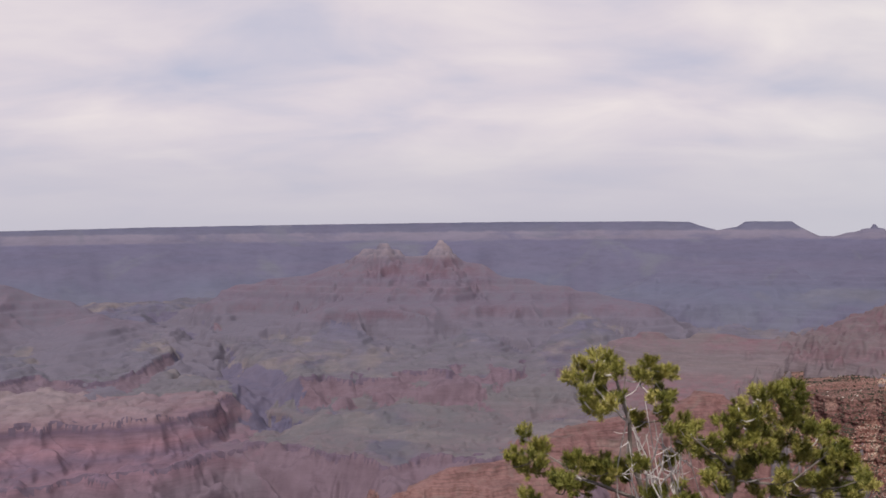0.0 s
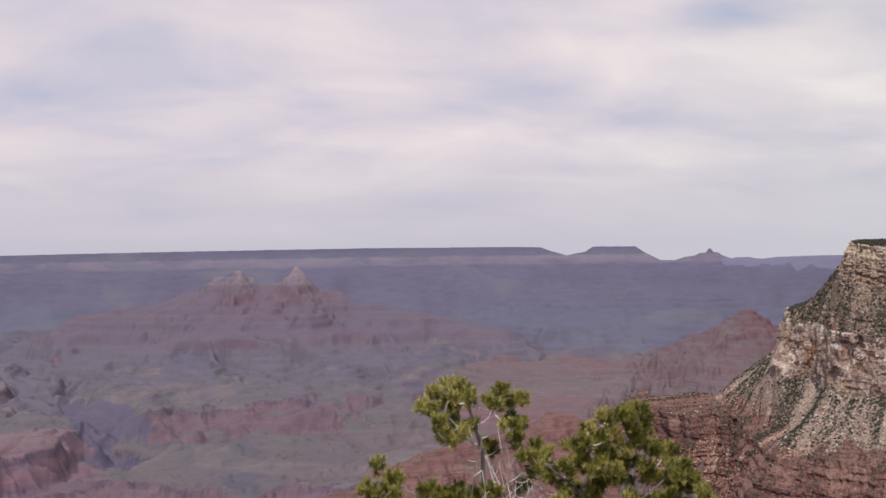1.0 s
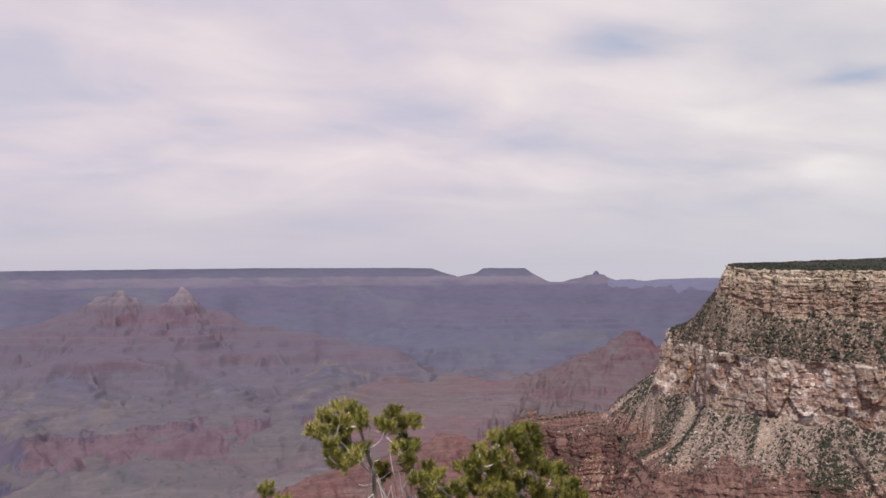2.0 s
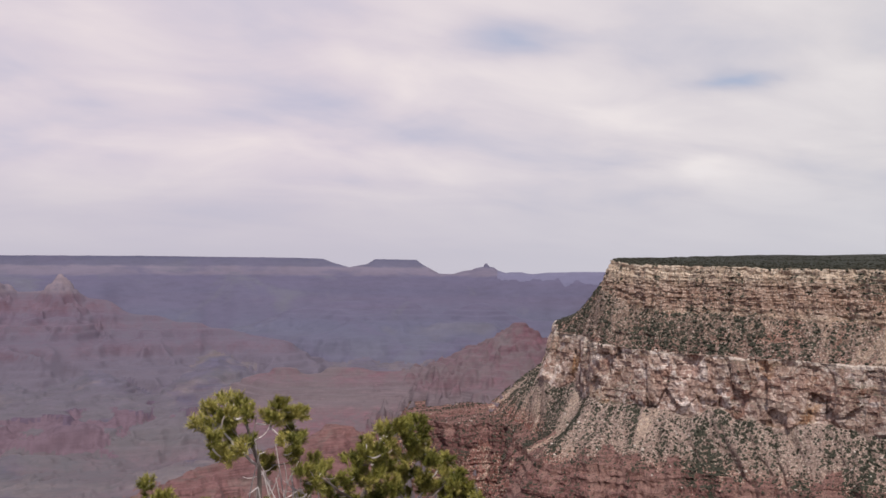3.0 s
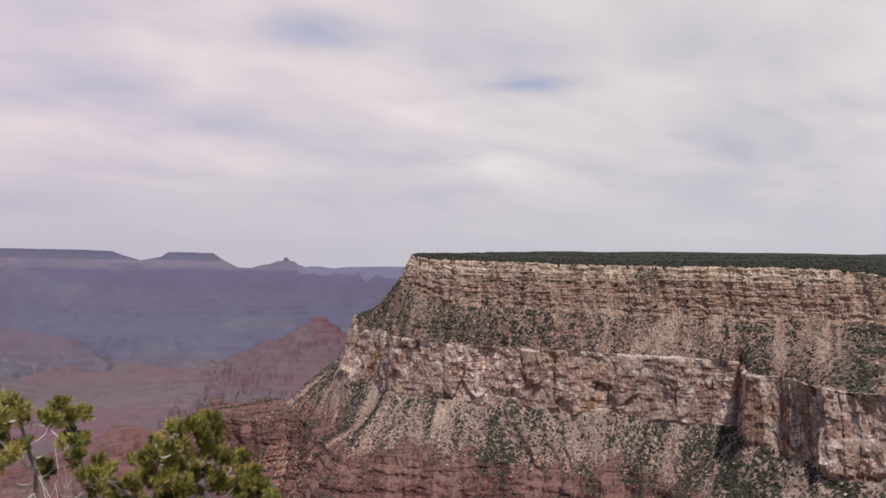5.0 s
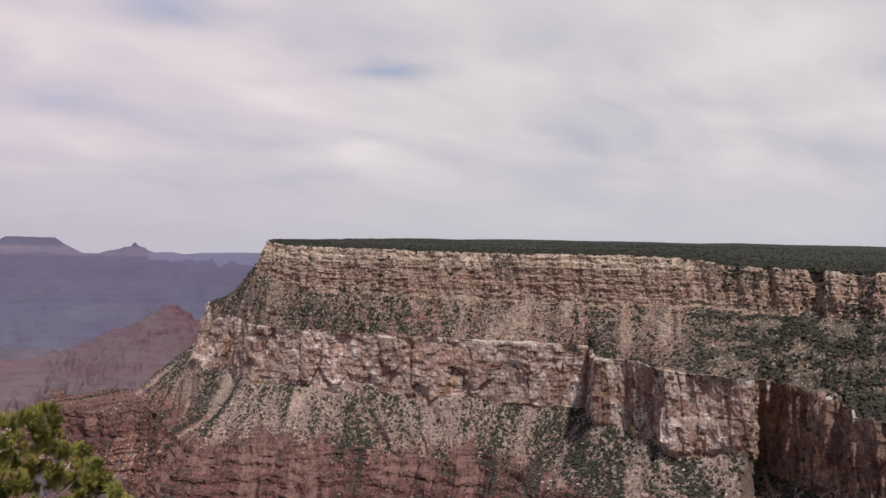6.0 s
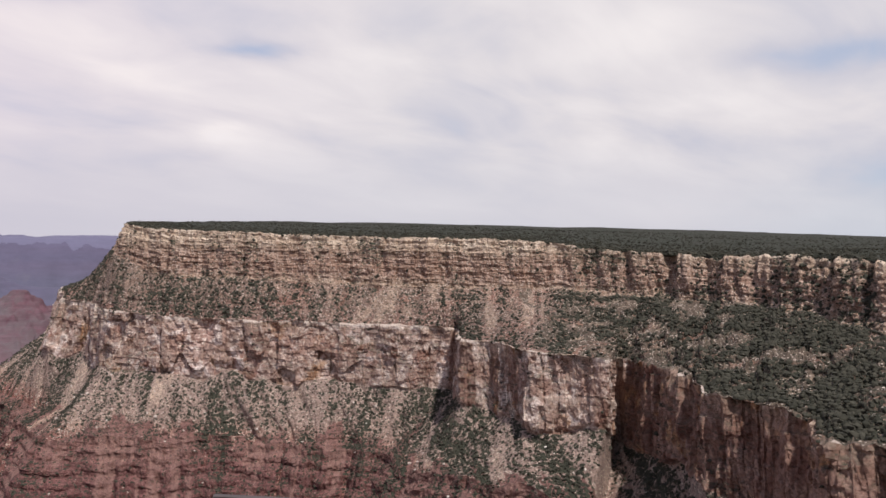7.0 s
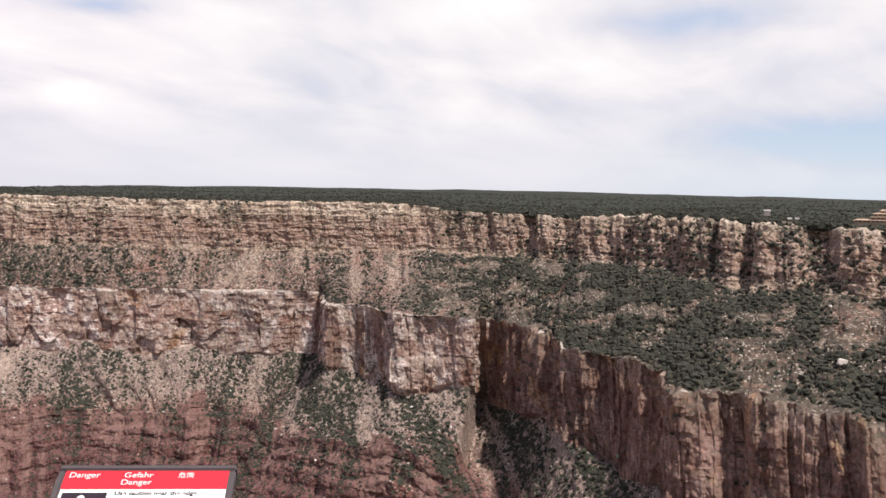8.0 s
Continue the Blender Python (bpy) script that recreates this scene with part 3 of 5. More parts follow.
    # red beds: strong ledges with gullies cut through
    cut = ridged(A / 62 + lean * (pos - 4) * 1.2, pos * 0.3, 3, 58)
    off += beds * (44 * gully + 16 * (cut - 0.45) + 7 * fbm(A / 22, Z / 60, 3, 52) + 6.0 * bedded(9.0, 45, 53) + 3.0 * bedded(4.0, 22, 54) + 2.0 * fbm(A / 6, Z / 6, 2, 55))
    Z = Z - near(0.6, 1.5, 0.3) * (0.22 * np.clip(-shape, 0, 40) + right * 4 * smooth(-shape, -10, 5)) + near(0.9, 1.25, 0.1) * 2.5 * fbm(A / 11, 0 * pos, 3, 62)
    l = np.hypot(NX, NY)
    X2, Y2 = X + NX / l * off, Y + NY / l * off
    Z2 = Z + (slope1 + slope2) * 2.0 * fbm(X / 9, Y / 9, 2, 61)
    # the broad shelf under the limestone is broken by ribs, hollows and small ledges
    shelf = slope1 * smooth(bearing, 57, 64)
    hump = ridged(X2 / 170, Y2 / 170, 4, 63) - 0.45
    Z2 = Z2 + shelf * smooth(pos, 2.05, 2.3) * (1 - smooth(pos, 2.8, 2.99)) * (20 * hump + 8 * bedded(7.0, 90, 67) + 9 * (blocks(X2 / 60 + 1.2 * fbm(X2 / 50, Y2 / 50, 2, 64), Y2 / 60 + 1.2 * fbm(X2 / 50, Y2 / 50, 2, 65), 66) - 0.5))
    idx = np.repeat(np.minimum(L[:-1, 0], 6)[:, None], columns - 1, 1)
    a, p, b2 = A[:-1, :-1], pos[:-1], bearing[None, :-1]
    idx = np.where((L[:-1] == 4) & (V[:-1] > 0.84 - 0.36 * fbm(a / 34, p * 1.2, 4, 77) - 0.55 * np.exp(-((b2 - 52.7) / 0.22) ** 2)), 5, idx)
    idx = np.where((L[:-1] == 4) & (V[:-1] > 0.47) & (spur[None, :-1] > 0.5), 5, idx)
    idx = np.where((L[:-1] == 5) & (gully[:-1, :-1] + 0.5 * (cut[:-1, :-1] - 0.45) + 0.12 * fbm(a / 14, p * 3, 3, 81) < -0.20) & (spur[None, :-1] < 0.5), 4, idx)
    idx = np.where((L[:-1] == 5) & (spur[None, :-1] > 0.5) & (V[:-1] > 0.42 + 0.35 * fbm(a / 50, p * 2, 3, 82)), 4, idx)
    idx = np.where((L[:-1] == 2) & (b2 + 2.5 * fbm(a / 60, p * 2, 3, 83) > 58), 9, idx)
    idx = np.where((p > 2.96) & (p < 3.02) & (vnoise(a / 40, 0 * p, 75) > 0.36 + 0.5 * smooth(b2, 52, 62)), 7, idx)
    # rust with shade in its colour: right-hand wall, and the buttress's left face
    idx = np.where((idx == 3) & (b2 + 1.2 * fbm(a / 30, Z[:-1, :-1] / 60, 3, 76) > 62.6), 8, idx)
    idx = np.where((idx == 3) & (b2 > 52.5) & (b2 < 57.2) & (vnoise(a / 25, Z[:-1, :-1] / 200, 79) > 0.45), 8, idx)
    ob = sheet("canyon_wall", X2, Y2, Z2, [FOREST, LIMESTONE, TALUS, SANDSTONE, SHALE, REDBEDS, REDBEDS, LEDGE, RUST_SHADED, SHELF], idx.ravel())
    ob.data.attributes.new("along", "FLOAT", "POINT").data.foreach_set("value", np.ascontiguousarray(A, dtype=np.float32).ravel())

    def band(a, b):
        return ((pos >= a) & (pos < b)).astype(float)
    east = smooth(bearing, 55, 62)
    skew = 1.3 * fbm(A / 210, pos * 0.3, 2, 74) * (pos % 1)
    strips = (0.5 + 0.45 * band(4, 5.2)) * fbm(A / 40 + skew, pos * 0.8, 4, 71) + 0.35 * fbm(A / 12 + 2.2 * skew, pos * 2.2, 3, 72)
    growth = band(0, 1) * 0.8 + band(1, 2) * (0.28 + 0.05 * east) + band(2, 2.95) * (0.44 + 0.06 * east) + band(3, 4) * 0.10 + band(4, 5) * (0.50 + 0.14 * east) + band(5, 8) * (0.36 + 0.16 * spur)
    growth = np.clip(growth - 3 * band(2.95, 3.0) + 0.8 * strips * (pos > 1) + 0.18 * fbm(A / 110, pos * 0.9, 2, 73), 0, 1)
    growth = np.maximum(growth, band(4, 5) * (0.13 + 0.12 * fbm(A / 17, pos * 2.0, 3, 78)))
    growth = np.clip(growth + shelf * (0.95 * fbm(X2 / 55, Y2 / 55, 4, 80) - 0.7 * strips) - 0.5 * shelf * hump, 0, 1)
    growth = np.maximum(growth, 0.75 * near(1.7, 2.5, 0.2) * smooth(-shape, 5, 14))
    ob.data.attributes.new("growth", "FLOAT", "POINT").data.foreach_set("value", np.ascontiguousarray(growth, dtype=np.float32).ravel())
    tagged(ob, "layered canyon wall of cream limestone, pale sandstone and red beds", "cliff", kind="structure")
    return dict(X=X2, Y=Y2, Z=Z2, pos=np.broadcast_to(pos, X.shape), arc=A, growth=growth, rim=levels[0])


WALL = near_wall()


def plateau():
    """The wooded table land behind the rim."""
    rx, ry, rz = WALL["rim"]
    pick = np.linspace(150, len(rx) - 1, 400).astype(int)
    rx, ry, rz = rx[pick], ry[pick], rz[pick]
    az, dist = np.degrees(np.arctan2(rx, ry)), np.hypot(rx, ry)
    far_az = np.linspace(33.2, 118, len(pick))
    far_el = np.interp(far_az, [33, 40.5, 41.2, 54, 68, 86, 118], [-0.02, 0.12, 0.36, 0.45, 0.45, 0.25, 0.1])
    fx, fy = polar(far_az, 4980.0)
    fz = EYE + 4980 * np.tan(np.radians(far_el))
    v = np.linspace(0, 1, 160)[:, None] ** 1.6
    X, Y = rx + (fx - rx) * v, ry + (fy - ry) * v
    Z = rz + (fz - rz) * v ** 0.8 + 6 * fbm(X / 300, Y / 300, 3, 71) * smooth(v, 0.03, 0.2)
    ob = sheet("plateau", X, Y, Z, [FOREST])
    tagged(ob, "flat wooded plateau behind the canyon rim", "plateau", kind="structure")
    return X, Y, Z


PLATEAU = plateau()


# ---- growth on the wall ----
def leaf_material(name, dark, light):
    m, t, b = material(name, 0.85)
    r = node(t, "ShaderNodeNewGeometry").outputs["Random Per Island"]
    col = ramp(t, r, [(0.0, dark), (1.0, light)])
    t.links.new(col, b.inputs["Base Color"])
    return m


SHRUB_LEAF = leaf_material("juniper_green", (0.030, 0.031, 0.022), (0.058, 0.056, 0.041))
TREE_LEAF = leaf_material("dark_pine_green", (0.018, 0.020, 0.013), (0.040, 0.038, 0.026))
BOULDER = leaf_material("pale_boulder", (0.32, 0.26, 0.21), (0.62, 0.57, 0.50))


def lumps(name, centres, radii, mat, squash, seed, lift=0.35):
    """Many small uneven lumps as one mesh."""
    rng = np.random.default_rng(seed)
    bm = bmesh.new()
    bmesh.ops.create_icosphere(bm, subdivisions=0 if 20 * len(centres) > 200000 else 1, radius=1.0)
    bm.verts.ensure_lookup_table()
    base = np.array([v.co[:] for v in bm.verts])
    tris = np.array([[v.index for v in f.verts] for f in bm.faces])
    bm.free()
    n = len(centres)
    jag = 1 + 0.45 * (rng.random((n, len(base))) - 0.5) * 2
    turn = rng.random(n) * 6.283
    c, s = np.cos(turn)[:, None], np.sin(turn)[:, None]
    p = base[None] * jag[..., None]
    x, y, z = p[..., 0] * c - p[..., 1] * s, p[..., 0] * s + p[..., 1] * c, p[..., 2] * squash
    r = radii[:, None]
    v = np.stack([centres[:, :1] + x * r, centres[:, 1:2] + y * r, centres[:, 2:] + (z + lift) * r], -1).reshape(-1, 3)
    f = (tris[None] + (np.arange(n) * len(base))[:, None, None]).reshape(-1, 3)
    return raw_mesh(name, v, f, [mat])


def scatter(count, weight, seed):
    """Places on the wall, picked by the ground's area and a weight."""
    rng = np.random.default_rng(seed)
    P = np.stack([WALL["X"], WALL["Y"], WALL["Z"]], -1)
    e1, e2 = P[1:, :-1] - P[:-1, :-1], P[:-1, 1:] - P[:-1, :-1]
    nrm = np.cross(e1, e2)
    area = np.linalg.norm(nrm, axis=-1)
    flat = np.abs(nrm[..., 2]) / np.maximum(area, 1e-6)
    w = (area * weight[:-1, :-1] * smooth(flat, 0.15, 0.5)).ravel()
    pick = rng.choice(len(w), count, p=w / w.sum())
    i, j = np.unravel_index(pick, area.shape)
    a, b = rng.random(count)[:, None], rng.random(count)[:, None]
    return P[i, j] + a * e1[i, j] + b * e2[i, j], rng


def wall_growth():
    pos, A = WALL["pos"], WALL["arc"]
    az = np.degrees(np.arctan2(WALL["X"], WALL["Y"]))
    right = smooth(az, 56, 66)
    seen = smooth(az, 19, 21)
    def between(a, b):
        return ((pos > a) & (pos < b)).astype(float)
    w = (WALL["growth"] ** 1.8) * (0.15 + 1.0 * (pos < 1) + (0.35 + 0.45 * right) * between(1, 2) + (1 + 0.3 * right) * between(2, 3.02) + 0.8 * between(4, 6.6))
    spots, rng = scatter(60000, w * seen, 402)
    r = (0.8 + 2.2 * rng.random(len(spots)) ** 2.2) * np.where(spots[:, 2] > -190, 1.2, 1.0) * (1 + 0.25 * smooth(np.degrees(np.arctan2(spots[:, 0], spots[:, 1])), 58, 66))
    ob = lumps("shrubs", spots, r, SHRUB_LEAF, 0.85, 403)
    tagged(ob, "dark green junipers and brush dotting the canyon slopes", "shrubs", kind="stuff")
    spots, rng = scatter(1700, (between(4, 5) + 0.3 * between(2, 3) + 0.3 * between(5, 6)) * seen, 404)
    ob = lumps("boulders", spots, 0.5 + 2.4 * rng.random(len(spots)) ** 4, BOULDER, 0.7, 405, 0.1)
    tagged(ob, "pale boulders scattered over the scree slopes", "boulders", kind="stuff")
    X, Y, Z = PLATEAU
    rng = np.random.default_rng(406)
    n = 22000
    i, j = (rng.random(n) ** 1.5 * (X.shape[0] - 45)).astype(int), (rng.random(n) * (X.shape[1] - 1)).astype(int)
    a, b = rng.random(n), rng.random(n)
    P = np.stack([X, Y, Z], -1)
    spots = P[i, j] + a[:, None] * (P[i + 1, j] - P[i, j]) + b[:, None] * (P[i, j + 1] - P[i, j])
    ob = lumps("forest", spots, 1.0 + 2.2 * rng.random(n) ** 2, TREE_LEAF, 0.7, 407, 0.2)
    tagged(ob, "dark pine and juniper forest covering the plateau", "forest", kind="stuff")


wall_growth()


def on_wall(az, el):
    """The place on the wall that lies at this bearing and height, as seen from the viewpoint; the nearest if there are several."""
    X, Y, Z = WALL["X"], WALL["Y"], WALL["Z"]
    d = np.hypot(X, Y)
    off = np.hypot(np.degrees(np.arctan2(X, Y)) - az, np.degrees(np.arctan2(Z - EYE, d)) - el)
    k = np.argmin(off + d / 40000.0)
    return float(X.ravel()[k]), float(Y.ravel()[k]), float(Z.ravel()[k])


def big_boulder(az, el, size, seed):
    rng = random.Random(seed)
    bm = bmesh.new()
    bmesh.ops.create_icosphere(bm, subdivisions=3, radius=size / 2)
    for v in bm.verts:
        n = noise.noise(v.co / size * 2.2 + Vector((seed, 0, 0)))
        v.co *= 1 + 0.35 * n
        v.co.z *= 0.75
        for axis in (Vector((1, 0.3, 0.2)), Vector((-0.4, 1, 0.3)), Vector((0.2, -0.5, 1))):
            a = axis.normalized()
            d = v.co.dot(a)
            if d > size * 0.36:
                v.co -= a * (d - size * 0.36)
    me = bpy.data.meshes.new("boulder")
    bm.to_mesh(me)
    bm.free()
    me.materials.append(BOULDER)
    ob = new("boulder", me)
    x, y, z = on_wall(az, el)
    ob.matrix_basis = pose(x, y, z + size * 0.12, 0, 0, rng.uniform(0, 360))
    tagged(ob, "large pale fallen boulder on a brushy canyon slope", "boulder", "fallen boulders")


for _az, _el, _size, _seed in ((84.0, -9.15, 11.0, 3), (34.7, -11.3, 7.0, 5), (34.2, -11.1, 5.0, 8), (47.9, -10.9, 6.0, 12)):
    big_boulder(_az, _el, _size, _seed)


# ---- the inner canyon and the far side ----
def mauve_haze(*c):
    """A rock colour of the far canyon with mauve distance haze mixed in."""
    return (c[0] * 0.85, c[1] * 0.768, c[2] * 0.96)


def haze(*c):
    """A rock colour with the bluer haze over the deepest benches mixed in."""
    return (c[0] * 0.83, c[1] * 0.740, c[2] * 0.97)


def rim_haze(*c):
    """A rock colour with the haze over the opposite rim mixed in."""
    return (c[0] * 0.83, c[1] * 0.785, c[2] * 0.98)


# aerial haze is put into these base colours, all but the maroon ledges
TEMPLE = rock_material("hazed_red_wall", [(0.0, mauve_haze(0.150, 0.144, 0.142)), (0.12, mauve_haze(0.146, 0.138, 0.144)), (0.24, mauve_haze(0.166, 0.118, 0.124)), (0.36, mauve_haze(0.134, 0.108, 0.124)), (0.46, mauve_haze(0.172, 0.118, 0.124)), (0.56, mauve_haze(0.136, 0.104, 0.120)), (0.66, mauve_haze(0.176, 0.114, 0.118)),
                                          (0.76, mauve_haze(0.158, 0.110, 0.116)), (0.80, mauve_haze(0.178, 0.130, 0.128)), (0.84, mauve_haze(0.26, 0.222, 0.195)), (1.0, mauve_haze(0.38, 0.33, 0.275))], -400, -75,
                       scrub=mauve_haze(0.130, 0.126, 0.130), scrub_size=0.02, warp=3.0, grain=0.02, bump=0.0, streak=0.20, mottle=0.35, bed_scale=0.13, cover=(0.3, 0.6))
SPUR = rock_material("hazed_red_shale", [(0.0, mauve_haze(0.140, 0.134, 0.118)), (0.10, mauve_haze(0.148, 0.138, 0.122)), (0.16, mauve_haze(0.188, 0.118, 0.110)), (0.30, mauve_haze(0.190, 0.114, 0.106)), (0.36, mauve_haze(0.172, 0.146, 0.126)), (0.46, mauve_haze(0.158, 0.134, 0.120)),
                                         (0.52, mauve_haze(0.172, 0.114, 0.108)), (0.64, mauve_haze(0.158, 0.098, 0.096)), (0.78, mauve_haze(0.146, 0.090, 0.090)), (0.88, mauve_haze(0.156, 0.086, 0.085)), (1.0, mauve_haze(0.135, 0.076, 0.076))], -560, -215,
                     scrub=mauve_haze(0.146, 0.130, 0.112), scrub_size=0.03, warp=9.0, grain=0.04, bump=0.0, streak=0.34, mottle=0.4, bed_scale=0.16, run_much=0.15, patches=[(mauve_haze(0.160, 0.142, 0.122), 0.006, 0.52, 0.66)])
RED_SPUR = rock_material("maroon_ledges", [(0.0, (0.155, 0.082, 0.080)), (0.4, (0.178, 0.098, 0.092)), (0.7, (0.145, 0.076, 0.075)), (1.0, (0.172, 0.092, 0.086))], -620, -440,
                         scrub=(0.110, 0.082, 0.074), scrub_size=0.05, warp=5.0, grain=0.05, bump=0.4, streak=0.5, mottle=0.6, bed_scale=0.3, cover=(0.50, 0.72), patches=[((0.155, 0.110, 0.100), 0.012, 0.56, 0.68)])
BENCH = rock_material("hazed_sage_bench", [(0.0, haze(0.168, 0.128, 0.118)), (0.2, haze(0.160, 0.132, 0.115)), (0.38, haze(0.146, 0.142, 0.118)), (0.6, haze(0.142, 0.138, 0.126)), (1.0, haze(0.122, 0.124, 0.138))], -600, -360,
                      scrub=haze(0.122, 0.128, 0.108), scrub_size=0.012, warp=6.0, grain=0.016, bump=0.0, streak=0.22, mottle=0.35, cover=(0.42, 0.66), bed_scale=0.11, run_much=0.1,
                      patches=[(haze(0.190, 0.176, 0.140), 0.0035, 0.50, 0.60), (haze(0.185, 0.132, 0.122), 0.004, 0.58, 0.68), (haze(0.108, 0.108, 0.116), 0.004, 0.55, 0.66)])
ROSE = rock_material("hazed_rose_bench", [(0.0, haze(0.150, 0.122, 0.116)), (0.25, haze(0.185, 0.126, 0.122)), (0.36, haze(0.140, 0.108, 0.116)), (0.5, haze(0.220, 0.142, 0.134)), (0.62, haze(0.172, 0.124, 0.122)), (0.70, haze(0.126, 0.096, 0.106)), (0.78, haze(0.205, 0.150, 0.134)), (1.0, haze(0.215, 0.186, 0.152))], -600, -440,
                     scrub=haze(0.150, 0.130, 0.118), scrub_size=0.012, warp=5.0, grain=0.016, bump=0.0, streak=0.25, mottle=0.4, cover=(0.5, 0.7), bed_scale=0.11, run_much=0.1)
CLIFF_BAND = rock_material("hazed_dark_ledge", [(0.0, haze(0.128, 0.102, 0.106)), (1.0, haze(0.114, 0.098, 0.108))], -600, -360, warp=4.0, grain=0.02, bump=0.0, streak=0.2, mottle=0.4, bed_scale=0.12)
# thicker haze over the farthest ridges, put into the colour
PALE_RIM = rock_material("hazed_pale_ridge", [(0.0, rim_haze(0.150, 0.156, 0.190)), (1.0, rim_haze(0.178, 0.182, 0.215))], -200, -30, warp=3.0, grain=0.006, bump=0.0, streak=0.05, mottle=0.12, bed_scale=0.05)
GORGE = rock_material("hazed_schist", [(0.0, haze(0.140, 0.110, 0.108)), (0.5, haze(0.155, 0.120, 0.115)), (0.8, haze(0.160, 0.122, 0.115)), (0.92, haze(0.148, 0.118, 0.116)), (1.0, haze(0.145, 0.118, 0.116))], -700, -440,
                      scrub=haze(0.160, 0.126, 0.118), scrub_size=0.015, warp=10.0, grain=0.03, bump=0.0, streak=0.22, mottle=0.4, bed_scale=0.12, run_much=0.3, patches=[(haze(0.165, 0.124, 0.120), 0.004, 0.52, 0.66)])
# the gulch's shadow and blue haze, put into its rock colour
DEEP = rock_material("hazed_shaded_schist", [(0.0, haze(0.090, 0.094, 0.118)), (1.0, haze(0.112, 0.112, 0.130))], -640, -400, scrub=haze(0.125, 0.118, 0.128), scrub_size=0.02, grain=0.03, bump=0.0, streak=0.2, mottle=0.4, bed_scale=0.12)
FAR_RIM = rock_material("hazed_grey_rim", [(0.0, rim_haze(0.136, 0.143, 0.152)), (0.25, rim_haze(0.120, 0.127, 0.148)), (0.45, rim_haze(0.128, 0.122, 0.146)), (0.55, rim_haze(0.116, 0.116, 0.142)), (0.66, rim_haze(0.124, 0.120, 0.146)),
                                          (0.74, rim_haze(0.120, 0.118, 0.146)), (0.77, rim_haze(0.170, 0.157, 0.166)), (0.86, rim_haze(0.186, 0.172, 0.178)), (0.885, rim_haze(0.126, 0.128, 0.148)), (0.95, rim_haze(0.116, 0.120, 0.140)), (1.0, rim_haze(0.096, 0.102, 0.124))], -370, 5,
                        warp=6.0, grain=0.004, bump=0.0, streak=0.12, mottle=0.18, bed_scale=0.05, run_much=0.04, patches=[(rim_haze(0.124, 0.122, 0.146), 0.0025, 0.50, 0.64), (rim_haze(0.138, 0.142, 0.146), 0.0035, 0.56, 0.70)])

# bearing, distance and height along each crest
CRESTS = {
    "temple": [(-13, 3900, -255), (-9, 3820, -205), (-5.5, 3780, -150), (-3.7, 3750, -128), (-0.15, 3700, -125), (2.3, 3680, -165), (4.5, 3620, -215), (10.3, 3560, -278), (12.5, 3500, -310)],
    "temple_spur": [(-7.2, 3600, -330), (-6.3, 3250, -372), (-5.0, 3000, -430)],
    "red_spur": [(8.6, 3050, -432), (11.3, 3050, -372), (12.9, 3000, -348), (14.25, 3000, -372), (16, 3000, -352), (18.3, 3000, -362), (20.4, 3000, -362), (22.1, 3000, -335), (24.2, 3000, -285), (25.9, 3000, -250), (30, 3050, -260), (34, 3150, -280)],
    "near_spur": [(16, 2480, -440), (13, 2330, -468), (10.9, 2250, -473), (6.8, 2120, -482), (4, 2010, -522), (-0.3, 1960, -525), (-2, 1930, -550)],
    "spur_b": [(1.5, 3560, -345), (2.0, 3220, -390), (1.0, 2990, -440)],
    "spur_c": [(8.5, 3450, -340), (8.2, 3180, -388), (6.8, 3000, -435)],
    "west_spur": [(-21, 3450, -315), (-22, 3120, -372), (-23, 2860, -412)],
    "far_ridge": [(13.5, 4070, -215), (17, 4050, -185), (20, 4050, -180), (22, 4000, -235), (24.8, 4000, -190), (27, 3980, -250), (33, 3950, -270)],
    "west_butte": [(-34, 3700, -130), (-26, 3650, -205), (-22.5, 3600, -270), (-19.5, 3500, -360)],
}
GULCH = [(-16.5, 3900), (-15.3, 3450), (-13.6, 3050), (-12.0, 2780), (-10.6, 2600), (-10.2, 2420), (-9.6, 2250), (-8.6, 2080)]
# edges where the benches break off towards the viewer: the line, the cliff's height, the fall and the whole drop, how much the edge wanders
STEPS = [
    ([(-60, 2700), (-30, 2700), (-20.5, 2740), (-18.5, 2850), (-16, 3250), (-13, 3900), (-11, 4400), (60, 4400)], 8, 0.30, 38, 90),
    ([(-60, 2330), (-17, 2340), (-14.5, 2480), (-12.5, 2800), (-10, 2740), (-7, 2790), (-3, 2870), (2, 2820), (7, 2930), (14, 2900), (60, 2900)], 9, 0.40, 78, 150),
    ([(-60, 2110), (-18, 2140), (-14, 2290), (-10, 2350), (-7.5, 2260), (-4, 2040), (-1.5, 2120), (1, 2080), (5, 2020), (12, 2080), (60, 2150)], 9, 0.46, 190, 120),
]


def along(X, Y, line):
    """Distance from each place to a bent line, and the line's third value there."""
    p = np.array(line, float)
    px, py = polar(p[:, 0], p[:, 1])
    h = p[:, 2] if p.shape[1] > 2 else px * 0
    best, val, found = np.full(X.shape, 1e9), np.zeros(X.shape), []
    for k in range(len(p) - 1):
        ax, ay, bx, by = px[k], py[k], px[k + 1], py[k + 1]
        l2 = (bx - ax) ** 2 + (by - ay) ** 2
        f = np.clip(((X - ax) * (bx - ax) + (Y - ay) * (by - ay)) / l2, 0, 1)
        d = np.hypot(X - ax - f * (bx - ax), Y - ay - f * (by - ay))
        m = d < best
        best = np.where(m, d, best)
        found.append((d, h[k] + f * (h[k + 1] - h[k])))
    weight = 0.0
    for d, v in found:
        w = np.exp(-(d - best) / 30.0)
        val, weight = val + v * w, weight + w
    return best, val / weight


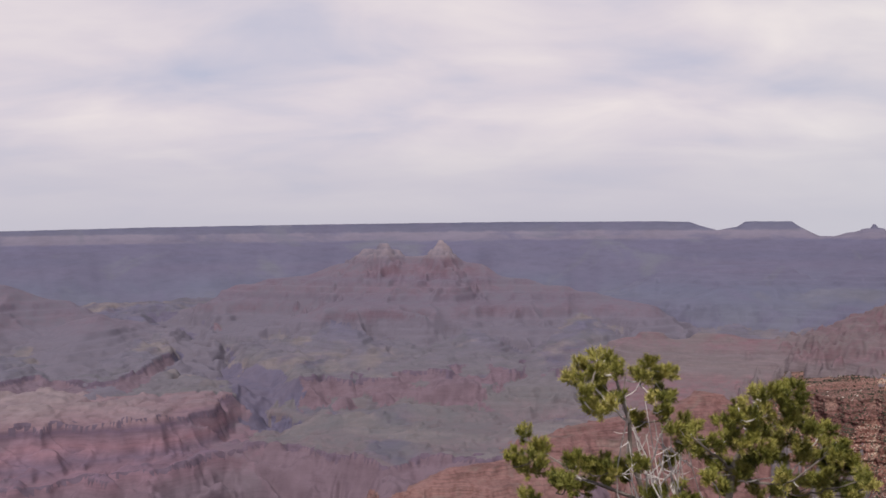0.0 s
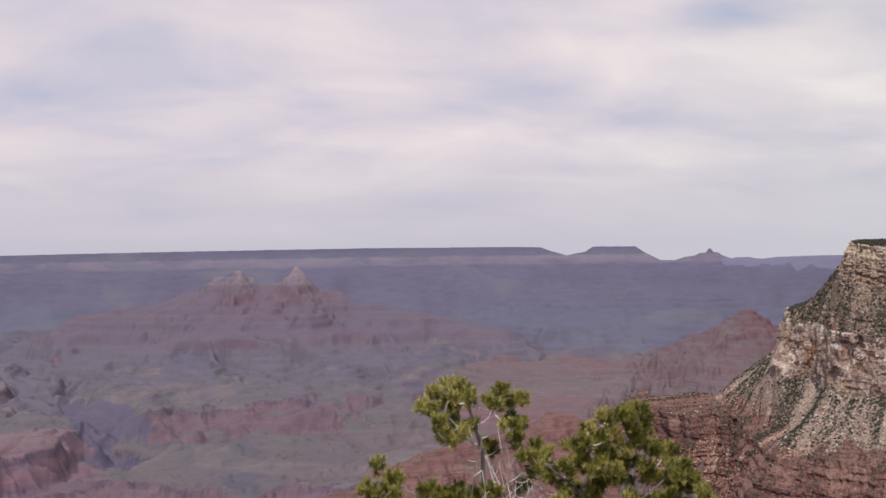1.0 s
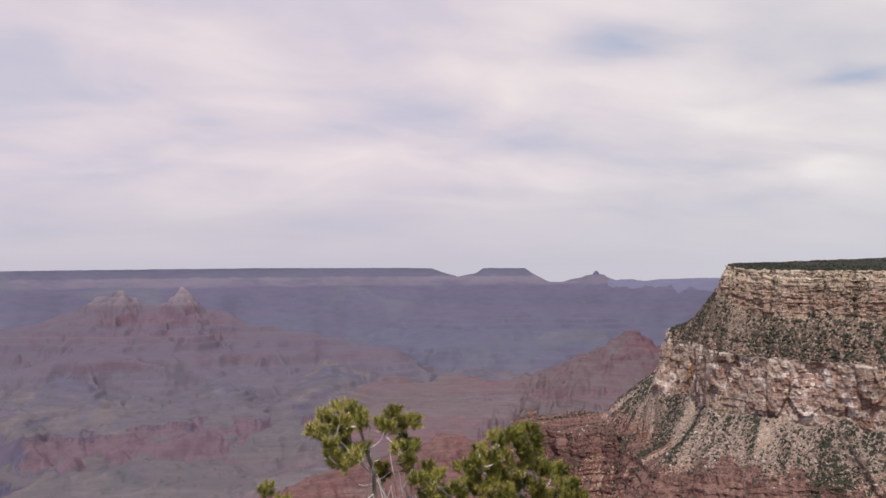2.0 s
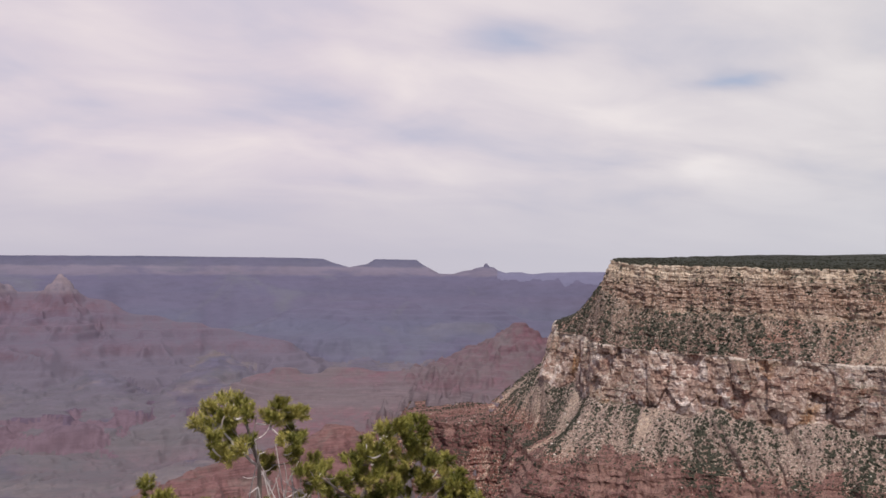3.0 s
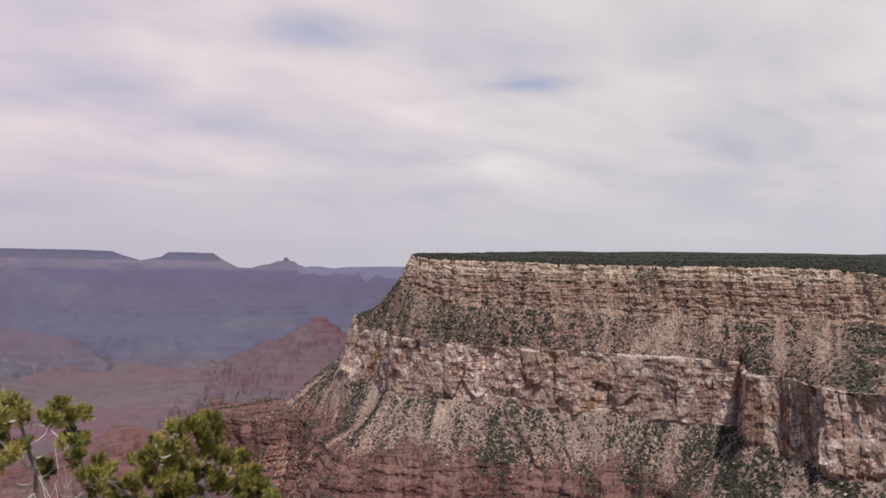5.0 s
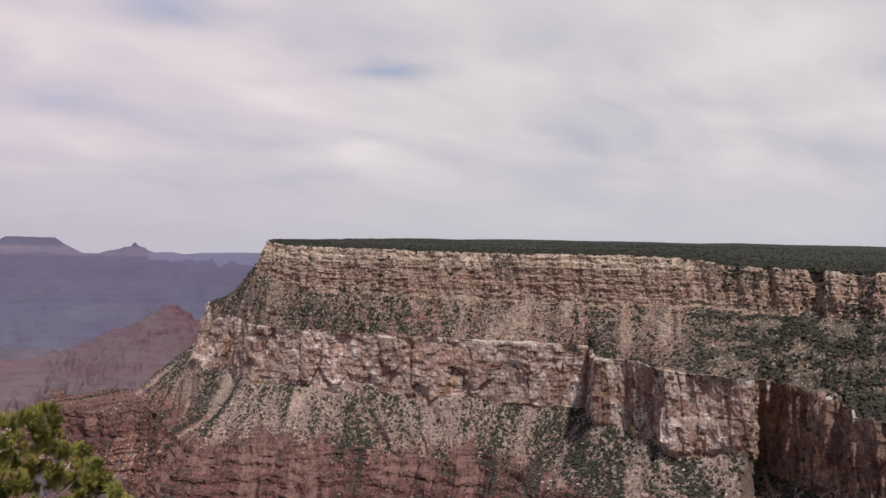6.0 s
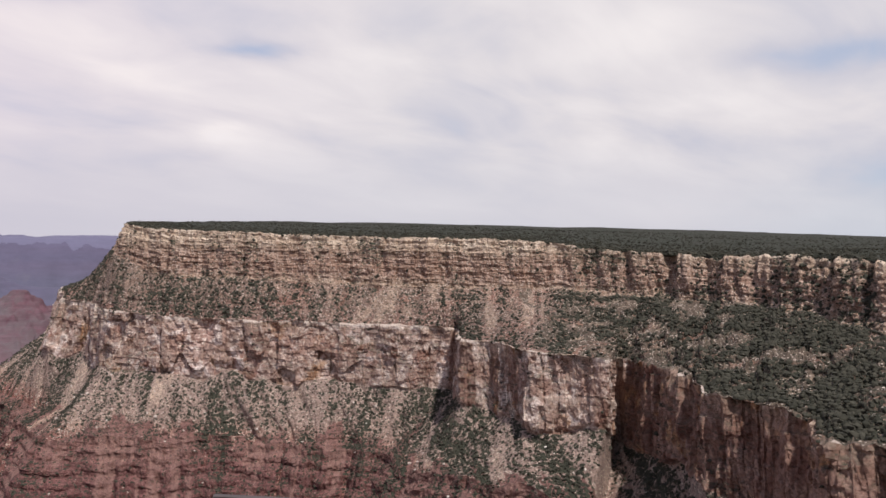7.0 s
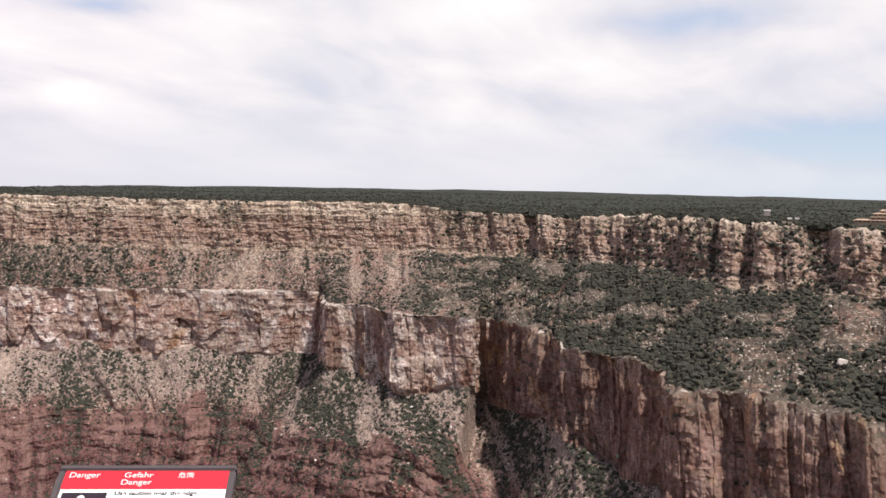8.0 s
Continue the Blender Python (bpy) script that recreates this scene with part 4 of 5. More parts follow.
def terrace(z, step, hard, seed):
    """Turns an even slope into cliffs and benches of uneven height."""
    q = z / step + 0.35 * np.sin(z / step * 1.7 + seed)
    f = q - np.floor(q)
    s = np.floor(q) + smooth(f, 0.5 - 0.5 * (1 - hard), 0.5 + 0.5 * (1 - hard))
    return z + (s - q) * step * 0.6


def canyon_floor():
    az = np.concatenate([np.linspace(-100, -29, 40), np.linspace(-28.9, 34, 700), np.linspace(34.3, 120, 40)])
    el = np.linspace(0, 1, 430)
    dist = np.concatenate([np.linspace(250, 1450, 14), np.interp(el, [0, 0.35, 0.75, 1.0], [1480, 2350, 3350, 4080]), np.linspace(4150, 4960, 8)])
    AZ, D = np.meshgrid(az, dist)
    X, Y = polar(AZ, D)
    wx, wy = X + 70 * fbm(X / 260, Y / 260, 4, 101), Y + 70 * fbm(X / 260, Y / 260, 4, 102)
    z = np.interp(D, [300, 1500, 2300, 2745, 3400, 3900, 4300, 5000], [-470, -450, -430, -422, -388, -350, -340, -340])
    z += 18 * fbm(wx / 260, wy / 260, 3, 103) + 26 * (ridged(wx / 170, wy / 170, 4, 104) - 0.45) + 8 * (ridged(X / 60, Y / 60, 3, 106) - 0.45)
    z = terrace(z, 11, 0.6, 2.0)
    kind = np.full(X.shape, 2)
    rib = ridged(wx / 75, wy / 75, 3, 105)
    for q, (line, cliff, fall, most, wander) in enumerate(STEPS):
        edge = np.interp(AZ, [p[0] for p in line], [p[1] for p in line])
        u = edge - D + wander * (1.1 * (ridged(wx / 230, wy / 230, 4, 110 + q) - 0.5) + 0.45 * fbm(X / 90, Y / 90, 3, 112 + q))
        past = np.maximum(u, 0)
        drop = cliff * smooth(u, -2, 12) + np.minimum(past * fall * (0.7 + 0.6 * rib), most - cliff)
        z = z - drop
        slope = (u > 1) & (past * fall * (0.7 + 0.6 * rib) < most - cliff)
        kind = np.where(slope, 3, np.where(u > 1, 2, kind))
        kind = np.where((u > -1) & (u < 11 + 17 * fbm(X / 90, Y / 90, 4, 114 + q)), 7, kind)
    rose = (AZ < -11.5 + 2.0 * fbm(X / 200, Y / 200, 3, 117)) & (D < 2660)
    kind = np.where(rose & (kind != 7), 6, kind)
    u, _ = along(wx, wy, GULCH)
    u = u + 50 * (ridged(wx / 120, wy / 120, 3, 116) - 0.5)
    inside = np.clip(150 - u, 0, None)
    inside = inside * smooth(D, 2380, 2800)
    z = z - np.minimum(inside, 100) * 0.7
    # the bottom of the gulch takes the colour with shadow and haze in it
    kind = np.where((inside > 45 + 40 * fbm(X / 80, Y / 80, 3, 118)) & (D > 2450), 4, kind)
    deep = smooth(AZ, 9, 17) * (1 - smooth(D, 2350, 2750))
    z = z * (1 - deep) + np.minimum(z, -800) * deep
    z = np.where(D < 1500, np.minimum(z, -700), z)
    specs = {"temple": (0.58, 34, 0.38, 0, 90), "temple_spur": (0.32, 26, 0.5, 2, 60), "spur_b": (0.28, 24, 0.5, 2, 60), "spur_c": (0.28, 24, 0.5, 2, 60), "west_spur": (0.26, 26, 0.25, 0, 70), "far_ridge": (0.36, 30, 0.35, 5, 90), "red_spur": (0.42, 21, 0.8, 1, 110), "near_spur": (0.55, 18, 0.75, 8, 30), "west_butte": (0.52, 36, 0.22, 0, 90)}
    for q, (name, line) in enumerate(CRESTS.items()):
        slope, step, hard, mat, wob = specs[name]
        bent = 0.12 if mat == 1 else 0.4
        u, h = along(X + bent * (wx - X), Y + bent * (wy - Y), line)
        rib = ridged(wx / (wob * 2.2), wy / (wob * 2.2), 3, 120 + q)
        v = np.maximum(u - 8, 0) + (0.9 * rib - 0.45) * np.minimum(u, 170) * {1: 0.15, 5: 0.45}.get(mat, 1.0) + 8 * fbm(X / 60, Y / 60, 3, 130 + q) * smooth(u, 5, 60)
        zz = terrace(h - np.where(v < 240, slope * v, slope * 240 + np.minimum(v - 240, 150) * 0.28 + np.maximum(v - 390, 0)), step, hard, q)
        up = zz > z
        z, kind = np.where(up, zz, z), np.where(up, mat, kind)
    # the towers on the crests
    for a, d, top, wide, steep, mat, flat in ((-0.15, 3700, -64, 4, 1.25, 0, 4), (-3.66, 3750, -76, 12, 1.2, 0, 16), (-4.6, 3800, -100, 10, 0.8, 0, 20), (-3.0, 3760, -104, 10, 0.9, 0, 10), (27.2, 3000, -204, 14, 0.78, 1, 16), (26.0, 3010, -243, 10, 0.5, 1, 6)):
        cx, cy = polar(a, d)
        u = np.hypot(X - cx, Y - cy) * (1 + 0.22 * fbm(X / 25, Y / 25, 2, 140))
        zz = terrace(top - steep * np.maximum(u - flat, 0), 15, 0.7, 3.0) if mat == 0 else terrace(top - steep * np.maximum(u - flat, 0), 12, 0.75, 1.0)
        up = zz > z
        z, kind = np.where(up, zz, z), np.where(up, mat, kind)
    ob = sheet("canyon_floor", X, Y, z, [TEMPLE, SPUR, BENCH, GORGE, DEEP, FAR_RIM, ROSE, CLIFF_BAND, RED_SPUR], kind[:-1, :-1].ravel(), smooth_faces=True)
    tagged(ob, "hazy inner canyon with terraces, gorges and red buttes", "canyon", kind="structure")


canyon_floor()

SKYLINE = [(-45, -0.45), (-25.7, -0.24), (-16.5, -0.08), (-6.4, 0.0), (4, 0.05), (13.5, 0.0), (15.0, -0.05), (15.5, -0.25), (16.6, -0.56), (17.3, -0.42), (17.7, -0.35), (18.15, -0.05), (20.75, -0.06), (21.2, -0.40),
           (22.2, -0.92), (23.0, -0.95), (23.7, -0.74), (24.2, -0.66), (24.5, -0.52), (24.92, -0.47), (24.98, -0.30), (25.08, -0.24), (25.18, -0.28), (25.26, -0.46), (25.6, -0.52), (25.8, -0.68), (26.3, -0.86), (26.6, -0.80), (27.3, -0.78), (27.6, -0.86), (28.0, -0.90), (28.8, -0.80), (31, -0.74), (36, -0.72)]


def far_rim():
    """The opposite rim with its table mountains, in the far distance."""
    az = np.linspace(-45, 36, 1000)
    top = np.interp(az, [s[0] for s in SKYLINE], [s[1] for s in SKYLINE]) + 0.012 * fbm(az * 2.2, 0.3, 3, 201)
    back = 4880 + 0 * az
    level = [-0.55, -0.95, -1.35, -2.6, -3.6, -5.2, -6.2]
    out = [70, 160, 260, 420, 560, 820, 1000]
    rows = [(back, EYE + back * np.tan(np.radians(top)))]
    for l, o in zip(level, out):
        sway = o * (0.9 + 0.2 * fbm(az / 5.5, 0.2 + o / 2500, 3, 202))
        d = back - sway
        l2 = np.minimum(l, top - 0.05 * (1 + level.index(l)))
        rows.append((d, EYE + back * np.tan(np.radians(l2))))
    cnt = [10, 8, 8, 24, 16, 24, 6]
    D, Z = [], []
    for k, c in enumerate(cnt):
        for q in range(c + (k == len(cnt) - 1)):
            v = q / c
            D.append(rows[k][0] + (rows[k + 1][0] - rows[k][0]) * v), Z.append(rows[k][1] + (rows[k + 1][1] - rows[k][1]) * v)
    D, Z = np.array(D), np.array(Z)
    AZ = np.broadcast_to(az, D.shape)
    D = D + 18 * fbm(AZ / 2.0, Z / 150, 3, 204) * smooth(-Z, 70, 240)
    # table land behind the edge
    D = np.vstack([np.full((1, len(az)), 4990.0), D])
    Z = np.vstack([Z[:1] - 1.0, Z])
    X, Y = polar(np.vstack([AZ[:1], AZ]), D)
    # ridges farther off get the paler haze colour
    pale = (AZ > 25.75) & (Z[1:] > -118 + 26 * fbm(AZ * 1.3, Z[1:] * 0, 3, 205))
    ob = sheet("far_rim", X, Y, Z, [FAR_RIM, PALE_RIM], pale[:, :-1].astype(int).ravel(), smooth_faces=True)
    tagged(ob, "distant canyon rim with table mountains, tinted blue-grey for haze", "canyon rim", kind="structure")


far_rim()


# ---- the viewpoint ----
def viewpoint_ground():
    """The rim that the camera stands on, with the slope that falls from it."""
    az = np.linspace(0, 360, 241)
    front = np.cos(np.radians(az - 20))
    edge = 3.4 + 0.25 * fbm(az / 18, 0.1, 3, 301)
    edge = np.where(front < -0.15, 3.4 + (0 - front - 0.15) * 4500, edge)
    rings = [(0.0, 0.0), (0.5, 0.0), (0.8, 0.0), (1.0, -0.05), (1.12, -0.7), (1.5, -3.2), (2.2, -7.5), (4, -20), (10, -50), (30, -104), (60, -185), (66, -300), (120, -400), (180, -575), (250, -790)]
    D = np.array([edge * f if f <= 1 else np.where(front < -0.15, edge + 3.4 * (f - 1), edge * f) for f, _ in rings])
    Z = np.array([np.full(len(az), h) for _, h in rings])
    Z += 0.05 * fbm(D, az / 9, 3, 302)
    X, Y = polar(np.broadcast_to(az, D.shape), D)
    ob = sheet("ground", X, Y, Z, [RIM_GROUND])
    tagged(ob, "rocky rim ground at the viewpoint", "ground", kind="structure")


viewpoint_ground()


# ---- the pine on the slope below the rim ----
def part(name, bm, mat, parent, label=""):
    me = bpy.data.meshes.new(name)
    bm.to_mesh(me)
    bm.free()
    me.materials.append(mat)
    ob = new(name, me)
    ob.parent = parent
    return tagged(ob, label)


def tube(bm, points, r0, r1, sides=6):
    """A tapered, bent rod along the points."""
    pts = [Vector(p) for p in points]
    n = len(pts)
    rings = []
    for k, p in enumerate(pts):
        way = (pts[min(k + 1, n - 1)] - pts[max(k - 1, 0)]).normalized()
        side = way.cross(Vector((0.3, 0.9, 0.2))).normalized()
        up = way.cross(side)
        r = r0 + (r1 - r0) * k / (n - 1)
        rings.append([bm.verts.new(p + (side * math.cos(a) + up * math.sin(a)) * r * (1 + 0.12 * math.sin(3 * a + k))) for a in [2 * math.pi * q / sides for q in range(sides)]])
    for a, b in zip(rings, rings[1:]):
        for q in range(sides):
            bm.faces.new((a[q], a[(q + 1) % sides], b[(q + 1) % sides], b[q]))
    bm.faces.new(rings[-1])
    bm.faces.new(rings[0][::-1])


def bend(a, b, rng, sag=0.06, steps=7):
    """A crooked way from a to b."""
    a, b = Vector(a), Vector(b)
    l = (b - a).length
    k1 = Vector([rng.uniform(-1, 1) * sag * l for _ in range(3)])
    out = []
    for q in range(steps + 1):
        f = q / steps
        out.append(a.lerp(b, f) + k1 * math.sin(math.pi * f) + Vector([rng.uniform(-1, 1) * 0.018 * l * (0 < q < steps) for _ in range(3)]) - Vector((0, 0, sag * l * math.sin(math.pi * f))))
    return out


def bark_material(name, dark, light):
    m, t, b = material(name, 0.9)
    pos = node(t, "ShaderNodeTexCoord").outputs["Object"]
    a = node(t, "ShaderNodeTexNoise", {"Vector": pos, "Scale": 28.0, "Detail": 6.0, "Roughness": 0.7}).outputs[0]
    c = node(t, "ShaderNodeTexNoise", {"Vector": pos, "Scale": 4.0, "Detail": 3.0}).outputs[0]
    col = mix(t, math_node(t, "ADD", math_node(t, "MULTIPLY", a, 0.6), math_node(t, "MULTIPLY", c, 0.4)), dark, light)
    t.links.new(col, b.inputs["Base Color"])
    t.links.new(node(t, "ShaderNodeBump", {"Height": a, "Distance": 0.006, "Strength": 0.7}).outputs[0], b.inputs["Normal"])
    return m


BARK = bark_material("grey_brown_bark", (0.09, 0.07, 0.055), (0.30, 0.26, 0.23))
DEAD = bark_material("weathered_twig", (0.30, 0.27, 0.26), (0.70, 0.64, 0.61))


def needle_material():
    m, t, b = material("pine_needles", 0.55)
    r = node(t, "ShaderNodeObjectInfo").outputs["Random"]
    i = node(t, "ShaderNodeNewGeometry").outputs["Random Per Island"]
    f = math_node(t, "ADD", math_node(t, "MULTIPLY", r, 0.6), math_node(t, "MULTIPLY", i, 0.4))
    col = ramp(t, f, [(0.1, (0.065, 0.074, 0.016)), (0.4, (0.165, 0.164, 0.034)), (0.7, (0.30, 0.275, 0.065)), (0.95, (0.48, 0.41, 0.14))])
    t.links.new(col, b.inputs["Base Color"])
    b.inputs["Subsurface Weight"].default_value = 0.0
    return m


NEEDLE = needle_material()

# tips of the boughs: metres to the right, and height, five metres ahead
LEFT_TOP = [(0.75, 0.89), (0.81, 0.91), (0.88, 0.91), (0.72, 0.81), (0.79, 0.84), (0.75, 0.74), (0.83, 0.77), (0.82, 0.65), (0.77, 0.67), (0.92, 0.7), (0.98, 0.86), (1.05, 0.83), (1.09, 0.91), (1.17, 0.85), (1.13, 0.87), (1.17, 0.74), (1.13, 0.68), (1.2, 0.66), (1.16, 0.63), (1.02, 0.58)]
LEFT_LOW = [(0.45, 0.52), (0.48, 0.45), (0.36, 0.39), (0.4, 0.33), (0.47, 0.37), (0.67, 0.39), (0.73, 0.37), (0.7, 0.33), (0.83, 0.35), (0.89, 0.31), (0.81, 0.31), (0.95, 0.35), (1.03, 0.35), (0.93, 0.29), (0.59, 0.24), (0.65, 0.24), (0.43, 0.17), (0.74, 0.23), (0.68, 0.22), (0.87, 0.24)]
RIGHT_TOP = [(1.31, 0.57), (1.25, 0.52), (1.33, 0.51), (1.28, 0.45), (1.39, 0.44), (1.43, 0.48), (1.33, 0.39), (1.25, 0.37), (1.72, 0.73), (1.8, 0.73), (1.88, 0.74), (1.84, 0.69), (1.58, 0.67), (1.63, 0.62), (1.69, 0.65), (1.58, 0.59), (1.53, 0.57), (1.66, 0.58), (1.74, 0.6), (1.82, 0.62), (1.95, 0.62), (1.91, 0.57), (1.85, 0.57), (2.03, 0.53), (1.98, 0.52), (1.54, 0.49), (1.6, 0.47), (1.68, 0.47), (1.79, 0.47), (1.76, 0.41), (1.8, 0.38), (1.71, 0.52), (1.88, 0.47), (1.94, 0.4), (1.47, 0.43)]
RIGHT_LOW = [(1.96, 0.37), (1.49, 0.37), (1.57, 0.32), (1.46, 0.33), (1.6, 0.3), (1.66, 0.36), (2.12, 0.45), (2.09, 0.4), (2.18, 0.39), (2.1, 0.34), (2.04, 0.38), (1.82, 0.27), (1.9, 0.24), (1.99, 0.23), (2.06, 0.25), (2.12, 0.21), (2.28, 0.25), (2.3, 0.18), (2.22, 0.17), (1.82, 0.19), (1.69, 0.2), (1.49, 0.2), (1.43, 0.25), (1.17, 0.21), (1.24, 0.17), (1.11, 0.18), (1.93, 0.17), (2.04, 0.15), (1.58, 0.24), (1.33, 0.16)]


def needle_tuft(seed):
    """A sprig: a few short twigs, each with its brush of needles."""
    rng = random.Random(seed)
    bm = bmesh.new()
    for foot, lean in (((0, 0, 0), (0, 0)), ((0.03, 0.01, -0.015), (0.5, 0.1)), ((-0.025, 0.02, -0.01), (-0.45, 0.3)), ((0.0, -0.03, -0.02), (0.1, -0.5))):
        axis = Vector((lean[0], lean[1], 1)).normalized()
        turn = axis.to_track_quat("Z", "Y").to_matrix()
        o = Vector(foot)
        tube(bm, [o - axis * 0.045, o + axis * 0.03], 0.0028, 0.0014, 4)
        for k in range(95):
            a = rng.uniform(0, 2 * math.pi)
            tilt = abs(rng.gauss(0.85, 0.4))
            way = turn @ Vector((math.cos(a) * math.sin(tilt), math.sin(a) * math.sin(tilt), math.cos(tilt)))
            base = o + axis * rng.uniform(-0.03, 0.032)
            l = rng.uniform(0.028, 0.044)
            side = way.cross(Vector((rng.uniform(-1, 1), rng.uniform(-1, 1), rng.uniform(-1, 1)))).normalized() * 0.0017
            mid, tip = base + way * l * 0.6, base + way * l + Vector((0, 0, 0.004))
            bm.faces.new([bm.verts.new(q) for q in (base - side, base + side, mid + side, tip, mid - side)])
    me = bpy.data.meshes.new("needle_tuft")
    bm.to_mesh(me)
    bm.free()
    me.materials.append(NEEDLE)
    return me


def pine():
    rng = random.Random(11)
    tree = new("pinyon_pine")
    root = Vector((1.45, 5.3, -4.1))
    tree.location = root
    tagged(tree, "small pinyon pine with olive needle tufts and bare grey twigs", "tree")
    tufts = [needle_tuft(k) for k in range(5)]
    bm = bmesh.new()
    stems = {}
    fork = Vector((-0.05, -0.2, 3.0))
    tube(bm, bend((0, 0, -0.5), fork, rng, 0.03, 9), 0.12, 0.075, 10)
    for name, top, foot in (("left", (0.93 - 1.45, 5.0 - 5.3, 0.80 + 4.1), 0.032), ("right", (1.72 - 1.45, 5.05 - 5.3, 0.70 + 4.1), 0.055)):
        pts = bend(fork, top, rng, 0.05, 10)
        stems[name] = pts
        tube(bm, pts, foot, 0.008, 8)
    part("trunk", bm, BARK, tree)
    count = 0
    for stem, tips in (("left", LEFT_TOP), ("left", LEFT_LOW), ("right", RIGHT_TOP), ("right", RIGHT_LOW)):
        pts = stems[stem]
        grown = []
        for x, z in tips:
            depth = 5.0 + rng.uniform(-0.28, 0.28)
            tip = Vector(((x + 0.018) * depth / 5.0, depth, 1.64 + (z - 1.665) * depth / 5.0)) - root
            beside = [g for g in grown if (g - tip).length < 0.26]
            bm = bmesh.new()
            if beside:
                # a twig that leaves a bough close by
                start = min(beside, key=lambda g: (g - tip).length) + Vector((0, 0.02, -0.06))
                tube(bm, bend(start, tip, rng, 0.12, 5), 0.0045, 0.0025, 5)
                part("twig", bm, DEAD if rng.random() < 0.4 else BARK, tree)
            else:
                # a bough leaves the stem lower down than its tip
                start = min(pts, key=lambda p: abs(p.z - (tip.z - 0.12 - 0.35 * abs(p.x - tip.x))) + 0.15 * (p - tip).length)
                way = bend(start, tip, rng, 0.15, 8)
                tube(bm, way, 0.0055 + 0.0085 * min((tip - start).length, 1.0), 0.003, 6)
                part("branch", bm, BARK if rng.random() < 0.3 else DEAD, tree)
                for _ in range(2):
                    q = rng.choice(way[2:6])
                    bm = bmesh.new()
                    tube(bm, bend(q, q + Vector((rng.uniform(-0.12, 0.12), rng.uniform(-0.1, 0.1), rng.uniform(-0.06, 0.07))), rng, 0.14, 4), 0.004, 0.0018, 4)
                    part("twig", bm, DEAD, tree, "bare pale grey twig")
            grown.append(tip)
            for k in range(3 if rng.random() < 0.82 else 2):
                if count >= 300:
                    break
                off = Vector((rng.gauss(0, 0.026), rng.gauss(0, 0.04), rng.gauss(0.0, 0.020)))
                ob = new("needle_tuft", rng.choice(tufts))
                ob.parent = tree
                up = (off * 9 + Vector((rng.uniform(-0.4, 0.4), rng.uniform(-0.4, 0.4), 0.6))).normalized()
                k2 = rng.uniform(0.68, 0.96)
                ob.matrix_local = Matrix.LocRotScale(tip + off, up.to_track_quat("Z", "Y"), (k2, k2, k2))
                count += 1
    # dead boughs between the two crowns
    for _ in range(24):
        start = rng.choice(stems["left"][4:9] + stems["right"][3:7])
        tip = Vector((rng.uniform(0.95, 1.32), 5.0 + rng.uniform(-0.2, 0.2), rng.uniform(0.30, 0.66))) - root
        way = bend(start, tip, rng, 0.14, 7)
        bm = bmesh.new()
        tube(bm, way, 0.0068, 0.0026, 5)
        for _ in range(4):
            q = rng.choice(way[2:])
            tube(bm, bend(q, q + Vector((rng.uniform(-0.12, 0.12), rng.uniform(-0.08, 0.08), rng.uniform(-0.04, 0.12))), rng, 0.14, 4), 0.0035, 0.0014, 4)
        part("dead_branch", bm, DEAD, tree, "bare weathered grey branch")
    return tree


pine()


# ---- the warning sign ----
def plain(name, colour, rough=0.5, noise_size=30.0, vary=0.12, metal=0.0):
    m, t, b = material(name, rough)
    pos = node(t, "ShaderNodeTexCoord").outputs["Object"]
    n = node(t, "ShaderNodeTexNoise", {"Vector": pos, "Scale": noise_size, "Detail": 5.0, "Roughness": 0.65}).outputs[0]
    dark = tuple(c * (1 - vary) for c in colour)
    light = tuple(min(1, c * (1 + vary)) for c in colour)
    t.links.new(mix(t, n, dark, light), b.inputs["Base Color"])
    b.inputs["Metallic"].default_value = metal
    return m


def slab(w, h, d, bevel=0.0, at=(0, 0, 0)):
    """A bevelled board, w across, h up the panel, d thick; its front at the height at[2]."""
    bm = bmesh.new()
    bmesh.ops.create_cube(bm, size=1.0)
    bmesh.ops.scale(bm, vec=(w, h, d), verts=bm.verts)
    if bevel:
        bmesh.ops.bevel(bm, geom=bm.edges[:], offset=bevel, segments=2, affect="EDGES")
    bmesh.ops.translate(bm, vec=(at[0], at[1], at[2] - d / 2), verts=bm.verts)
    return bm


SIGN_RED = plain("sign_red", (0.70, 0.030, 0.045), 0.45, 9, 0.06)
SIGN_WHITE = plain("sign_white", (0.80, 0.80, 0.74), 0.45, 12, 0.04)
SIGN_BLACK = plain("sign_black", (0.03, 0.02, 0.028), 0.5)
SIGN_FRAME = plain("brown_metal_frame", (0.085, 0.072, 0.072), 0.5, 60, 0.25)


def words(name, text, size, at, mat, parent, align="LEFT", bold=0.0, shear=0.0, wide=1.0):
    cu = bpy.data.curves.new(name, "FONT")
    cu.body, cu.size, cu.align_x, cu.extrude, cu.offset, cu.shear = text, size, align, 0.0004, bold, shear
    tmp = bpy.data.objects.new("tmp", cu)
    scene.collection.objects.link(tmp)
    bpy.context.view_layer.update()
    me = bpy.data.meshes.new_from_object(tmp.evaluated_get(bpy.context.evaluated_depsgraph_get()))
    bpy.data.objects.remove(tmp)
    me.name = name
    me.materials.clear()
    me.materials.append(mat)
    ob = new(name, me)
    ob.parent = parent
    ob.location = at
    ob.scale = (wide, 1, 1)
    return ob


